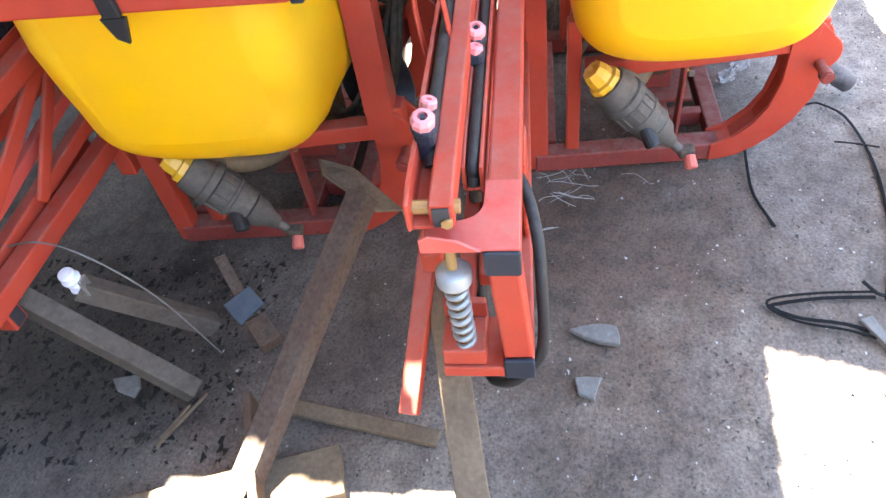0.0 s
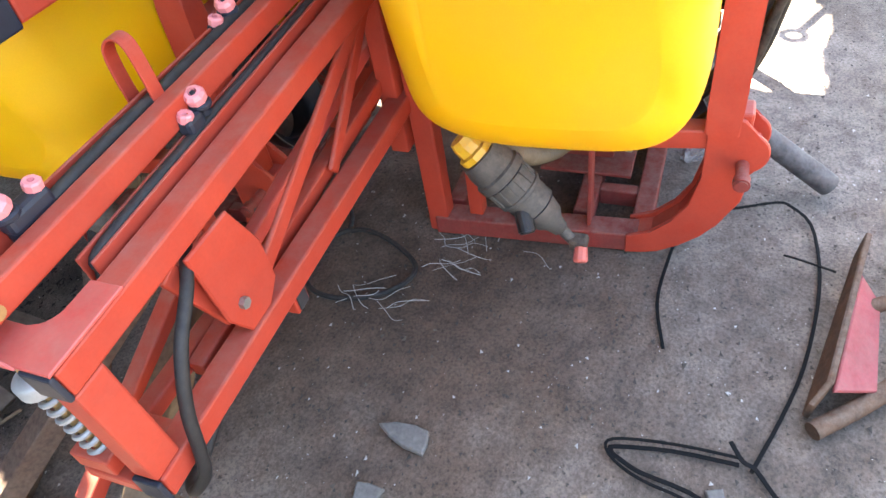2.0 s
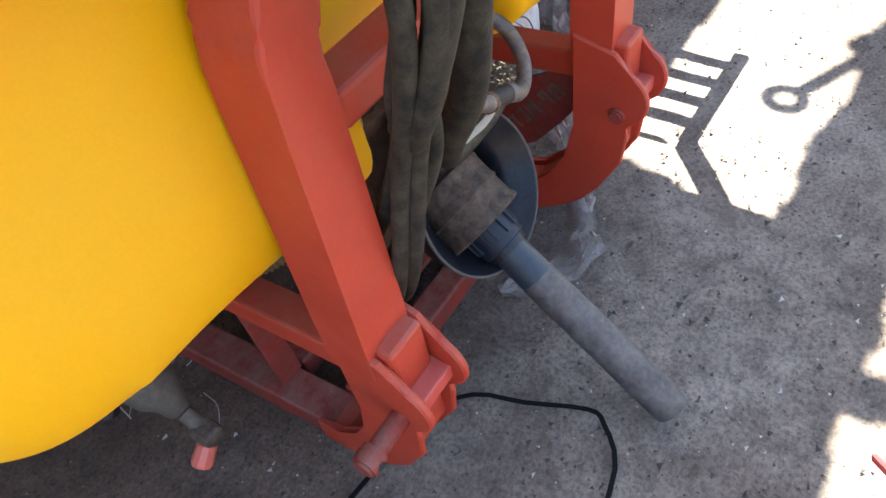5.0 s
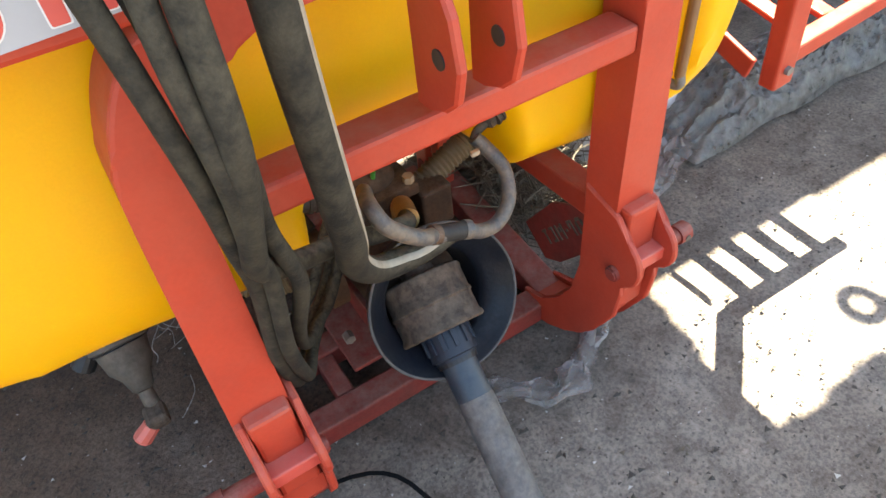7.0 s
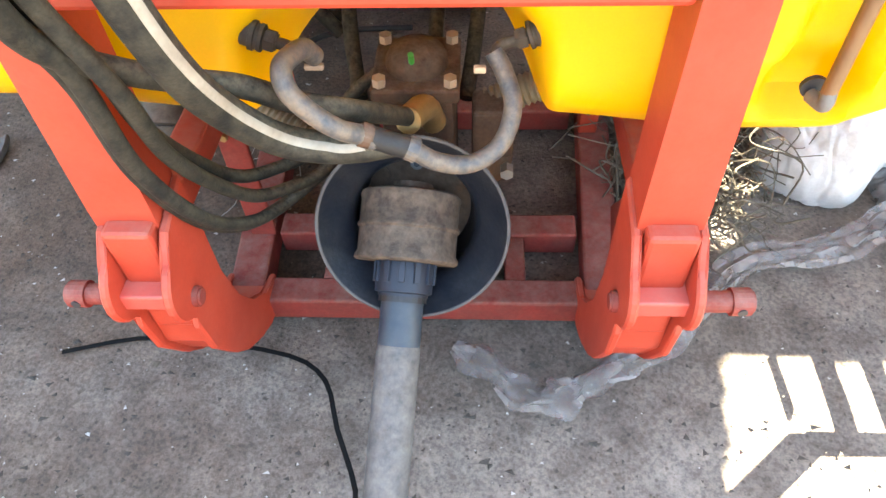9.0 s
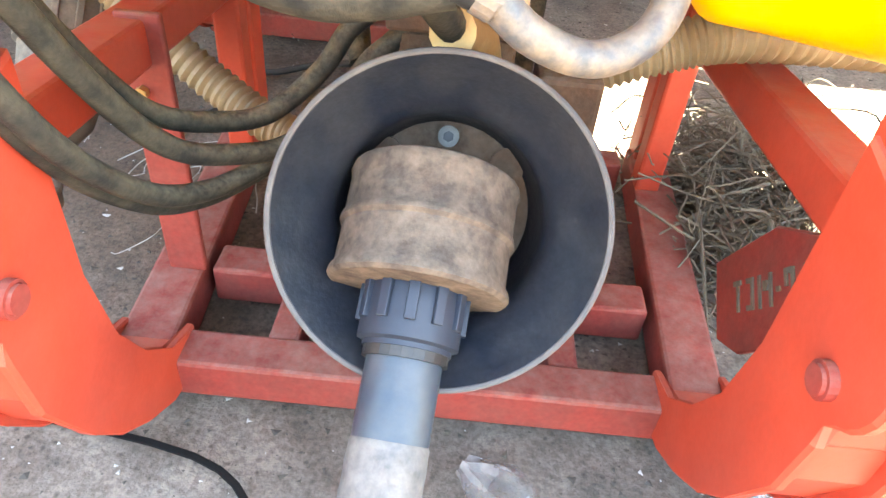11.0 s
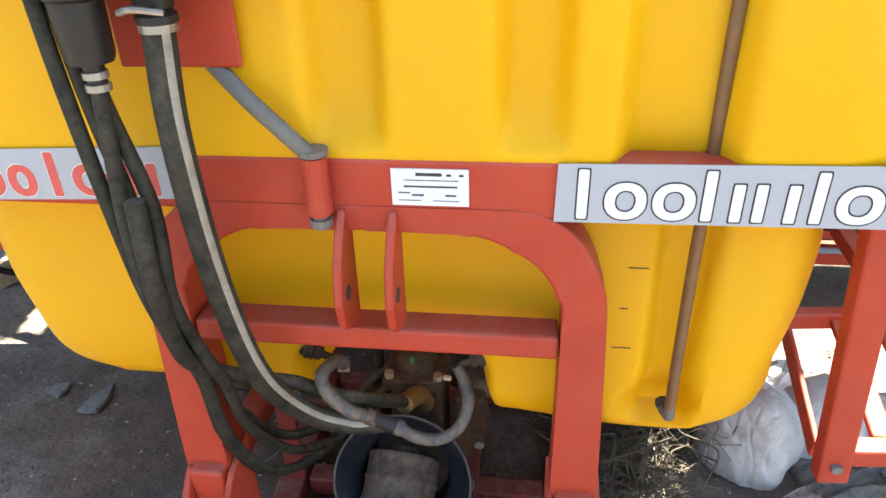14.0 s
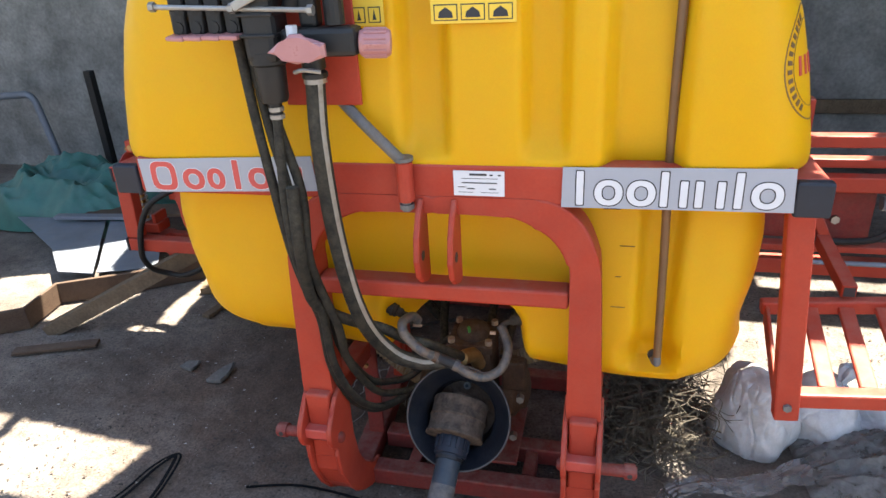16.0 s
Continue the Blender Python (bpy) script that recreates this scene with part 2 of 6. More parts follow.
def soil():
    """Trodden earth over old concrete: brown-grey, with grit, straw dust and dark crumbs."""
    mat = bpy.data.materials.new("trodden_earth")
    mat.use_nodes = True
    tree = mat.node_tree
    node, link = tree.nodes.new, tree.links.new
    out = tree.nodes["Principled BSDF"]
    where = node("ShaderNodeNewGeometry")

    def cloud(size, detail=6, roughness=0.6):
        n = node("ShaderNodeTexNoise")
        n.inputs["Scale"].default_value, n.inputs["Detail"].default_value, n.inputs["Roughness"].default_value = size, detail, roughness
        link(where.outputs["Position"], n.inputs["Vector"])
        return n.outputs[0]

    def ramp(value, stops):
        r = node("ShaderNodeValToRGB")
        el = r.color_ramp.elements
        el[0].position, el[0].color = stops[0][0], (*stops[0][1], 1)
        el[1].position, el[1].color = stops[-1][0], (*stops[-1][1], 1)
        for p, c in stops[1:-1]:
            e = el.new(p)
            e.color = (*c, 1)
        link(value, r.inputs[0])
        return r.outputs[0]

    def blend(f, a, b, kind="MIX"):
        m = node("ShaderNodeMix")
        m.data_type, m.blend_type = "RGBA", kind
        if isinstance(f, float):
            m.inputs[0].default_value = f
        else:
            link(f, m.inputs[0])
        link(a, m.inputs[6])
        link(b, m.inputs[7])
        return m.outputs[2]

    broad = ramp(cloud(1.7), [(0.34, (0.100, 0.077, 0.060)), (0.5, (0.160, 0.130, 0.107)), (0.66, (0.218, 0.187, 0.160))])
    mid = ramp(cloud(14, 7, 0.7), [(0.3, (0.48, 0.46, 0.45)), (0.52, (1, 1, 1)), (0.72, (1.35, 1.33, 1.3))])
    fine = ramp(cloud(120, 4, 0.7), [(0.38, (0.28, 0.27, 0.26)), (0.6, (1.2, 1.2, 1.2))])
    spots = node("ShaderNodeTexVoronoi")
    spots.inputs["Scale"].default_value = 55
    link(where.outputs["Position"], spots.inputs["Vector"])
    crumbs = ramp(spots.outputs["Distance"], [(0.10, (0.22, 0.2, 0.19)), (0.22, (1, 1, 1))])
    colour = blend(0.8, broad, mid, "MULTIPLY")
    colour = blend(0.52, colour, fine, "MULTIPLY")
    colour = blend(0.55, colour, crumbs, "MULTIPLY")
    # ragged darker patches by the boom and tank, black oily dirt under the scrap
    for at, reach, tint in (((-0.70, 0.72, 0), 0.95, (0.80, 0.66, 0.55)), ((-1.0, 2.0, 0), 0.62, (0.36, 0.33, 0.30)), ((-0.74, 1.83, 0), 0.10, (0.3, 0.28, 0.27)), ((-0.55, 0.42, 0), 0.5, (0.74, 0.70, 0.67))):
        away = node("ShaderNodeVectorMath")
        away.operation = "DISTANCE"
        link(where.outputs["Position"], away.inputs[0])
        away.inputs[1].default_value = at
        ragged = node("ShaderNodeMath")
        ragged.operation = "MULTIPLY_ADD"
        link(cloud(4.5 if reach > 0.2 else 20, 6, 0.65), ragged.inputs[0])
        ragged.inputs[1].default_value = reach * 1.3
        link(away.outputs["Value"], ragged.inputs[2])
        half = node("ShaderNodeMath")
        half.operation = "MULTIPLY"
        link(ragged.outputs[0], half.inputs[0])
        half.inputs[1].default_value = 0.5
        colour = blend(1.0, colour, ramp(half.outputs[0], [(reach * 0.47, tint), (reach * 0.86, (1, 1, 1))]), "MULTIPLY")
    link(colour, out.inputs["Base Color"])
    out.inputs["Roughness"].default_value = 0.9
    relief = node("ShaderNodeBump")
    relief.inputs["Strength"].default_value, relief.inputs["Distance"].default_value = 0.7, 0.008
    link(blend(0.5, cloud(30, 8, 0.75), cloud(150, 4)), relief.inputs["Height"])
    link(relief.outputs[0], out.inputs["Normal"])
    return mat


SOIL = soil()

# ---- mesh tools ----


def part(name, bm, material, parent=None, label="", smooth=False):
    """One mesh object, under a thing or a part."""
    mesh = bpy.data.meshes.new(name)
    bmesh.ops.recalc_face_normals(bm, faces=bm.faces)
    if smooth:
        for f in bm.faces:
            f.smooth = True
    bm.to_mesh(mesh)
    bm.free()
    mesh.materials.append(material)
    if smooth:
        mesh.set_sharp_from_angle(angle=radians(40))
    ob = new(name, mesh)
    ob.parent = parent
    if label:
        tagged(ob, label)
    return ob


def thing(name, label, category, group="", at=(0, 0, 0)):
    ob = new(name)
    ob.empty_display_size = 0.1
    ob.location = at
    return tagged(ob, label, category, group)


def box(lo, hi, bevel=0.004, bm=None, turn=None):
    bm = bm or bmesh.new()
    c, s = [(a + b) / 2 for a, b in zip(lo, hi)], [abs(b - a) for a, b in zip(lo, hi)]
    m = Matrix.Translation(c) @ (turn or Matrix()) @ Matrix.Diagonal((*s, 1))
    made = bmesh.ops.create_cube(bm, size=1, matrix=m)
    if bevel:
        edges = list({e for v in made["verts"] for e in v.link_edges})
        bmesh.ops.bevel(bm, geom=edges, offset=min(bevel, min(s) * 0.45), segments=2, affect="EDGES", profile=0.5)
    return bm


def beam(a, b, w, h, bevel=0.005, bm=None, up=(0, 0, 1)):
    """A square bar from a to b, w across and h along up."""
    bm = bm or bmesh.new()
    a, b = Vector(a), Vector(b)
    along = (b - a).normalized()
    side = along.cross(Vector(up)).normalized()
    top = side.cross(along)
    m = Matrix((side, along, top)).transposed().to_4x4()
    m.translation = (a + b) / 2
    made = bmesh.ops.create_cube(bm, size=1, matrix=m @ Matrix.Diagonal((w, (b - a).length, h, 1)))
    if bevel:
        edges = list({e for v in made["verts"] for e in v.link_edges})
        bmesh.ops.bevel(bm, geom=edges, offset=min(bevel, w * 0.4, h * 0.4), segments=2, affect="EDGES", profile=0.5)
    return bm


def plate(outline, thick, bevel=0.002, bm=None):
    """A flat plate: an outline of 3D points in one plane, given thickness along its normal, both ways."""
    bm = bm or bmesh.new()
    pts = [Vector(p) for p in outline]
    n = Vector((0, 0, 0))
    for p, q in zip(pts, pts[1:] + pts[:1]):
        n += (p - pts[0]).cross(q - pts[0])
    n = n.normalized() * thick / 2
    lower, upper = [bm.verts.new(p - n) for p in pts], [bm.verts.new(p + n) for p in pts]
    faces = [bm.faces.new(upper), bm.faces.new(lower[::-1])]
    k = len(pts)
    for i in range(k):
        faces.append(bm.faces.new((lower[i], lower[(i + 1) % k], upper[(i + 1) % k], upper[i])))
    if bevel:
        edges = [e for f in faces[:2] for e in f.edges]
        bmesh.ops.bevel(bm, geom=edges, offset=bevel, segments=1, affect="EDGES")
    return bm


def spline(points, per=8):
    """Points along a smooth curve through the given ones."""
    p = [Vector(q) for q in points]
    p = [2 * p[0] - p[1], *p, 2 * p[-1] - p[-2]]
    out = []
    for i in range(1, len(p) - 2):
        for k in range(per):
            t = k / per
            out.append(0.5 * (2 * p[i] + (p[i + 1] - p[i - 1]) * t + (2 * p[i - 1] - 5 * p[i] + 4 * p[i + 1] - p[i + 2]) * t * t
                              + (3 * p[i] - p[i - 1] - 3 * p[i + 1] + p[i + 2]) * t ** 3))
    return [*out, p[-2]]


def sweep(points, radius, seg=12, bm=None, per=8, section=None, up=None):
    """A hose or bent tube along points; radius may be a function of 0..1; section: (x, y) outline in place of a circle."""
    bm = bm or bmesh.new()
    path = spline(points, per) if per > 1 else [Vector(q) for q in points]
    ring0, side = None, None
    rings = []
    for i, c in enumerate(path):
        t = (path[min(i + 1, len(path) - 1)] - path[max(i - 1, 0)]).normalized()
        if side is None:
            side = t.cross(Vector(up) if up else (Vector((0, 0, 1)) if abs(t.z) < 0.9 else Vector((1, 0, 0)))).normalized()
        elif up:
            side = t.cross(Vector(up)).normalized()
        else:
            side = (side - side.dot(t) * t).normalized()
        top = side.cross(t)
        r = radius(i / (len(path) - 1)) if callable(radius) else radius
        shape = section or [(r * math.cos(2 * math.pi * k / seg), r * math.sin(2 * math.pi * k / seg)) for k in range(seg)]
        rings.append([bm.verts.new(c + side * u + top * v) for u, v in shape])
    for a, b in zip(rings, rings[1:]):
        k = len(a)
        for j in range(k):
            bm.faces.new((a[j], a[(j + 1) % k], b[(j + 1) % k], b[j]))
    bm.faces.new(rings[0][::-1])
    bm.faces.new(rings[-1])
    return bm


def rect(w, h, r=0.006):
    """A rounded rectangle as a section for sweep."""
    out = []
    for cx, cy, a0 in ((w / 2 - r, h / 2 - r, 0), (-w / 2 + r, h / 2 - r, 90), (-w / 2 + r, -h / 2 + r, 180), (w / 2 - r, -h / 2 + r, 270)):
        out += [(cx + r * math.cos(radians(a0 + d)), cy + r * math.sin(radians(a0 + d))) for d in (0, 45, 90)]
    return out


def rod(a, b, r, seg=14, bm=None, bevel=0.0):
    bm = bm or bmesh.new()
    a, b = Vector(a), Vector(b)
    m = (b - a).to_track_quat("Z", "Y").to_matrix().to_4x4()
    m.translation = (a + b) / 2
    made = bmesh.ops.create_cone(bm, cap_ends=True, segments=seg, radius1=r, radius2=r, depth=(b - a).length, matrix=m)
    if bevel:
        edges = [e for e in {e for v in made["verts"] for e in v.link_edges} if any(len(f.verts) > 4 for f in e.link_faces)]
        bmesh.ops.bevel(bm, geom=edges, offset=bevel, segments=2, affect="EDGES")
    return bm


def lathe(profile, base, axis, seg=32, bm=None):
    """A turned form: (radius, distance along axis) pairs from base."""
    bm = bm or bmesh.new()
    m = Vector(axis).to_track_quat("Z", "Y").to_matrix().to_4x4()
    m.translation = Vector(base)
    rings = []
    for r, h in profile:
        rings.append([bm.verts.new(m @ Vector((r * math.cos(2 * math.pi * k / seg), r * math.sin(2 * math.pi * k / seg), h))) for k in range(seg)])
    for a, b in zip(rings, rings[1:]):
        for j in range(seg):
            bm.faces.new((a[j], a[(j + 1) % seg], b[(j + 1) % seg], b[j]))
    if profile[0][0] > 1e-4:
        bm.faces.new(rings[0][::-1])
    if profile[-1][0] > 1e-4:
        bm.faces.new(rings[-1])
    bmesh.ops.remove_doubles(bm, verts=bm.verts, dist=1e-5)
    return bm


def bolt(name, at, axis, r, parent, material, depth=0.008):
    axis = Vector(axis).normalized()
    return part(name, rod(Vector(at) - axis * 0.002, Vector(at) + axis * depth, r, 6), material, parent)


def wave(x, lo, hi, soft):
    """1 between lo and hi, falling off over soft on both sides."""
    def step(v):
        v = min(max(v, 0), 1)
        return v * v * (3 - 2 * v)
    return step((x - lo) / soft + 0.5) * step((hi - x) / soft + 0.5)

# ---- setting ----


def ground():
    bm = bmesh.new()
    n, half = 150, 3.0
    rows = []
    for j in range(n + 1):
        row = []
        for i in range(n + 1):
            x, y = (i / n * 2 - 1) * half, (j / n * 2 - 1) * half + 0.3
            dip = wave(x, -1.2, 0.4, 0.2) * wave(y, 1.1, 2.3, 0.25) * 0.025
            z = -dip + 0.010 * noise.fractal(Vector((x * 2.2, y * 2.2, 0)), 0.8, 2.1, 5) - 0.004
            fade = min(1, (1 - max(abs(i / n * 2 - 1), abs(j / n * 2 - 1))) * 8)
            row.append(bm.verts.new((x, y, z * fade)))
        rows.append(row)
    for a, b in zip(rows, rows[1:]):
        for i in range(n):
            bm.faces.new((a[i], a[i + 1], b[i + 1], b[i]))
    edge = [rows[0][0].co.copy(), rows[0][n].co.copy(), rows[n][n].co.copy(), rows[n][0].co.copy()]
    far = [bm.verts.new((sx * 300, sy * 300, 0)) for sx, sy in ((-1, -1), (1, -1), (1, 1), (-1, 1))]
    sides = [[r for r in rows[0]], [r[n] for r in rows], [r for r in rows[n][::-1]], [r[0] for r in rows[::-1]]]
    for k, line in enumerate(sides):
        bm.faces.new((*line[::-1], far[k], far[(k + 1) % 4]))
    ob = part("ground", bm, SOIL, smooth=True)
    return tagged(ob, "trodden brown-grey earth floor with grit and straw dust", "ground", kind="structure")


ground()


def inside(x, y, poly):
    hit = False
    for (x0, y0), (x1, y1) in zip(poly, poly[1:] + poly[:1]):
        if (y0 > y) != (y1 > y) and x < (x1 - x0) * (y - y0) / (y1 - y0) + x0:
            hit = not hit
    return hit


def near_line(x, y, a, b, r):
    ax, ay, bx, by = *a, *b
    t = ((x - ax) * (bx - ax) + (y - ay) * (by - ay)) / ((bx - ax) ** 2 + (by - ay) ** 2)
    t = min(max(t, 0), 1)
    return math.hypot(x - ax - t * (bx - ax), y - ay - t * (by - ay)) < r


# sun patches on the floor; the unseen roof's holes are traced from them
GAP_RIGHT = [(0.535, 0.135), (0.66, 0.128), (0.99, 0.10), (1.6, 0.09), (1.6, -0.33), (1.22, -0.30), (1.12, -0.24), (1.06, -0.28), (0.968, -0.301), (0.915, -0.296), (0.725, -0.25),
             (0.561, -0.269), (0.476, -0.248), (0.455, -0.20), (0.476, -0.112), (0.515, -0.024), (0.520, 0.06)]
GAP_LEFT = [(-1.60, 0.277), (-1.053, 0.215), (-1.115, -0.022), (-1.56, -0.05)]
GAP_LEFT_FAR = [(-2.3, 0.40), (-1.65, 0.285), (-1.62, 0.0), (-2.2, 0.1)]
GAP_PLANKS = [(-2.9, 0.95), (-2.20, 0.885), (-1.893, 0.872), (-1.774, 1.202), (-1.842, 1.066), (-1.96, 1.19), (-2.02, 1.42), (-1.84, 1.42), (-1.80, 1.50), (-2.05, 1.46), (-2.26, 1.34), (-2.9, 1.10)]
GAP_SLIVER = [(-1.90, 0.868), (-1.86, 0.868), (-1.70, 1.34), (-1.745, 1.34)]
GAP_BEAM = [(-1.514, 0.925), (-1.54, 1.056), (-1.52, 1.27), (-1.60, 1.62), (-1.42, 1.62), (-1.43, 1.33), (-1.457, 1.20), (-1.448, 1.07), (-1.43, 0.935)]
GAP_SQUARE = [(-1.616, 0.874), (-1.595, 0.91), (-1.554, 0.893), (-1.568, 0.854)]
GAP_OBLONG = [(-1.547, 0.894), (-1.441, 0.901), (-1.433, 0.856), (-1.54, 0.854)]
GAP_BACK = [(0.56, 0.62), (0.80, 0.55), (0.95, 0.80), (1.6, 0.85), (1.6, 1.32), (0.86, 1.30), (0.8, 1.0), (0.6, 0.86)]
GAP_PUMP = [(0.26, 0.86), (0.47, 0.90), (0.47, 1.29), (0.27, 1.29)]
GAP_SPOT = [(0.500, 0.478), (0.53, 0.505), (0.562, 0.508), (0.61, 0.43), (0.616, 0.40), (0.568, 0.379)]
GAP_SLOT = [(1.0, 1.62), (2.2, 1.62), (2.2, 1.72), (1.0, 1.70)]


def sunlit(x, y):
    if y < -0.492 - 0.045 * min(max(x - 0.3, 0), 1) + 0.02 * noise.noise(Vector((x * 5, 0.3, 0))) + 0.012 * noise.noise(Vector((x * 19, 2, 0))):
        return not (near_line(x, y, (0.16, -0.4), (0.17, -0.75), 0.045) or (x < -0.15 and y > -0.55))
    if inside(x, y, GAP_RIGHT):
        return True
    return any(inside(x, y, g) for g in (GAP_LEFT, GAP_LEFT_FAR, GAP_PLANKS, GAP_SLIVER, GAP_BEAM, GAP_SQUARE, GAP_OBLONG, GAP_BACK, GAP_PUMP, GAP_SPOT, GAP_SLOT))


def roof():
    """Unseen roof sheets added to shape the sunlight; each strip is cut where the sun comes through."""
    z = 2.75
    ox, oy = SUN_TO.x / SUN_TO.z * z, SUN_TO.y / SUN_TO.z * z
    verts, faces = [], []
    step = 0.0125

    def strip(x0, x1, y0, y1):
        k = len(verts)
        verts.extend([(x0, y0, z), (x1, y0, z), (x1, y1, z), (x0, y1, z), (x0, y0, z + 0.006), (x1, y0, z + 0.006), (x1, y1, z + 0.006), (x0, y1, z + 0.006)])
        faces.extend([(k, k + 3, k + 2, k + 1), (k + 4, k + 5, k + 6, k + 7), (k, k + 1, k + 5, k + 4), (k + 1, k + 2, k + 6, k + 5), (k + 2, k + 3, k + 7, k + 6), (k + 3, k, k + 4, k + 7)])

    x = -2.6
    while x < 3.0:
        start, y = None, -0.62
        while y < 2.4:
            lit = sunlit(x + step / 2, y + step / 2)
            if not lit and start is None:
                start = y
            if lit and start is not None:
                strip(x + ox, x + step + ox, start + oy, y + oy)
                start = None
            y += step
        strip(x + ox, x + step + ox, (start if start is not None else 2.4) + oy, 7.0 + oy)
        x += step
    # plain strips that close off the sky at both sides
    strip(-6.0 + ox, -2.6 + ox, 0.0 + oy, 7 + oy)
    strip(3.0 + ox, 6.0 + ox, -0.5 + oy, 0.6 + oy)
    strip(3.0 + ox, 6.0 + ox, 2.3 + oy, 7 + oy)
    mesh = bpy.data.meshes.new("ceiling")
    mesh.from_pydata(verts, [], faces)
    mesh.materials.append(ROOF)
    tagged(new("ceiling", mesh), "unseen dark roof sheets, cut open to shape the sun patches", "ceiling", kind="structure")


roof()


def shadow_eye():
    """An unseen eye on a flat arm, hung from the roof only to throw its shadow into the sun patch."""
    z = 2.25
    ox, oy = SUN_TO.x / SUN_TO.z * z, SUN_TO.y / SUN_TO.z * z
    host = thing("shadow_eye", "unseen eye on a flat arm, added to cast the ring shadow", "iron strap")
    c = Vector((0.860 + ox, -0.174 + oy, z))
    end = Vector((1.10 + ox, -0.305 + oy, z))
    way = (end - c).normalized()
    bm = bmesh.new()
    rows = []
    for k in range(33):
        a = k * math.pi / 16
        d = Vector((math.cos(a), math.sin(a), 0))
        rows.append([bm.verts.new(c + d * r + Vector((0, 0, h))) for r, h in ((0.022, -0.005), (0.056, -0.005), (0.056, 0.005), (0.022, 0.005))])
    for a, b in zip(rows, rows[1:]):
        for k in range(4):
            bm.faces.new((a[k], a[(k + 1) % 4], b[(k + 1) % 4], b[k]))
    part("eye", bm, RUST, host, "added flat ring that casts the round shadow")
    part("arm", beam(c + way * 0.052, end, 0.042, 0.010, 0.002), RUST, host)
    part("hanger", rod(end - way * 0.01, end - way * 0.01 + Vector((0, 0, 2.754 - z)), 0.006, 10), RUST, host)


shadow_eye()


def wall(name, lo, hi, material, label):
    bm = box(lo, hi, 0)
    bmesh.ops.subdivide_edges(bm, edges=bm.edges, cuts=30, use_grid_fill=True)
    for v in bm.verts:
        v.co += 0.02 * noise.noise_vector(v.co * 1.7)
    return tagged(part(name, bm, material, smooth=True), label, "wall", kind="structure")


wall("wall_back_left", (-5.5, 2.95, -0.05), (-2.15, 3.2, 3.0), CONCRETE, "stained grey rendered wall behind the scrap")
wall("wall_back", (-2.1, 3.4, -0.05), (6, 3.65, 3.0), CONCRETE, "rough grey-brown stone back wall of the shed")

# three unseen walls, added to hold back sky light from front and sides
wall("blocker_front", (-6.0, -4.9, -0.05), (6.0, -4.65, 1.7), CONCRETE, "unseen grey wall added to block low sky from the front")
wall("blocker_left", (-6.2, -4.6, -0.05), (-5.95, 3.2, 1.9), CONCRETE, "unseen grey wall added to block low sky from the left")
wall("blocker_right", (3.4, -0.4, -0.05), (3.65, 3.4, 2.8), CONCRETE, "unseen rough grey wall added to block sky from the right")
tagged(part("trim", beam((-1.9, 3.37, 0.375), (5.5, 3.37, 0.37), 0.03, 0.085, 0.004), WOOD), "weathered grey board along the back wall", "board", kind="structure")

# ---- the field sprayer ----


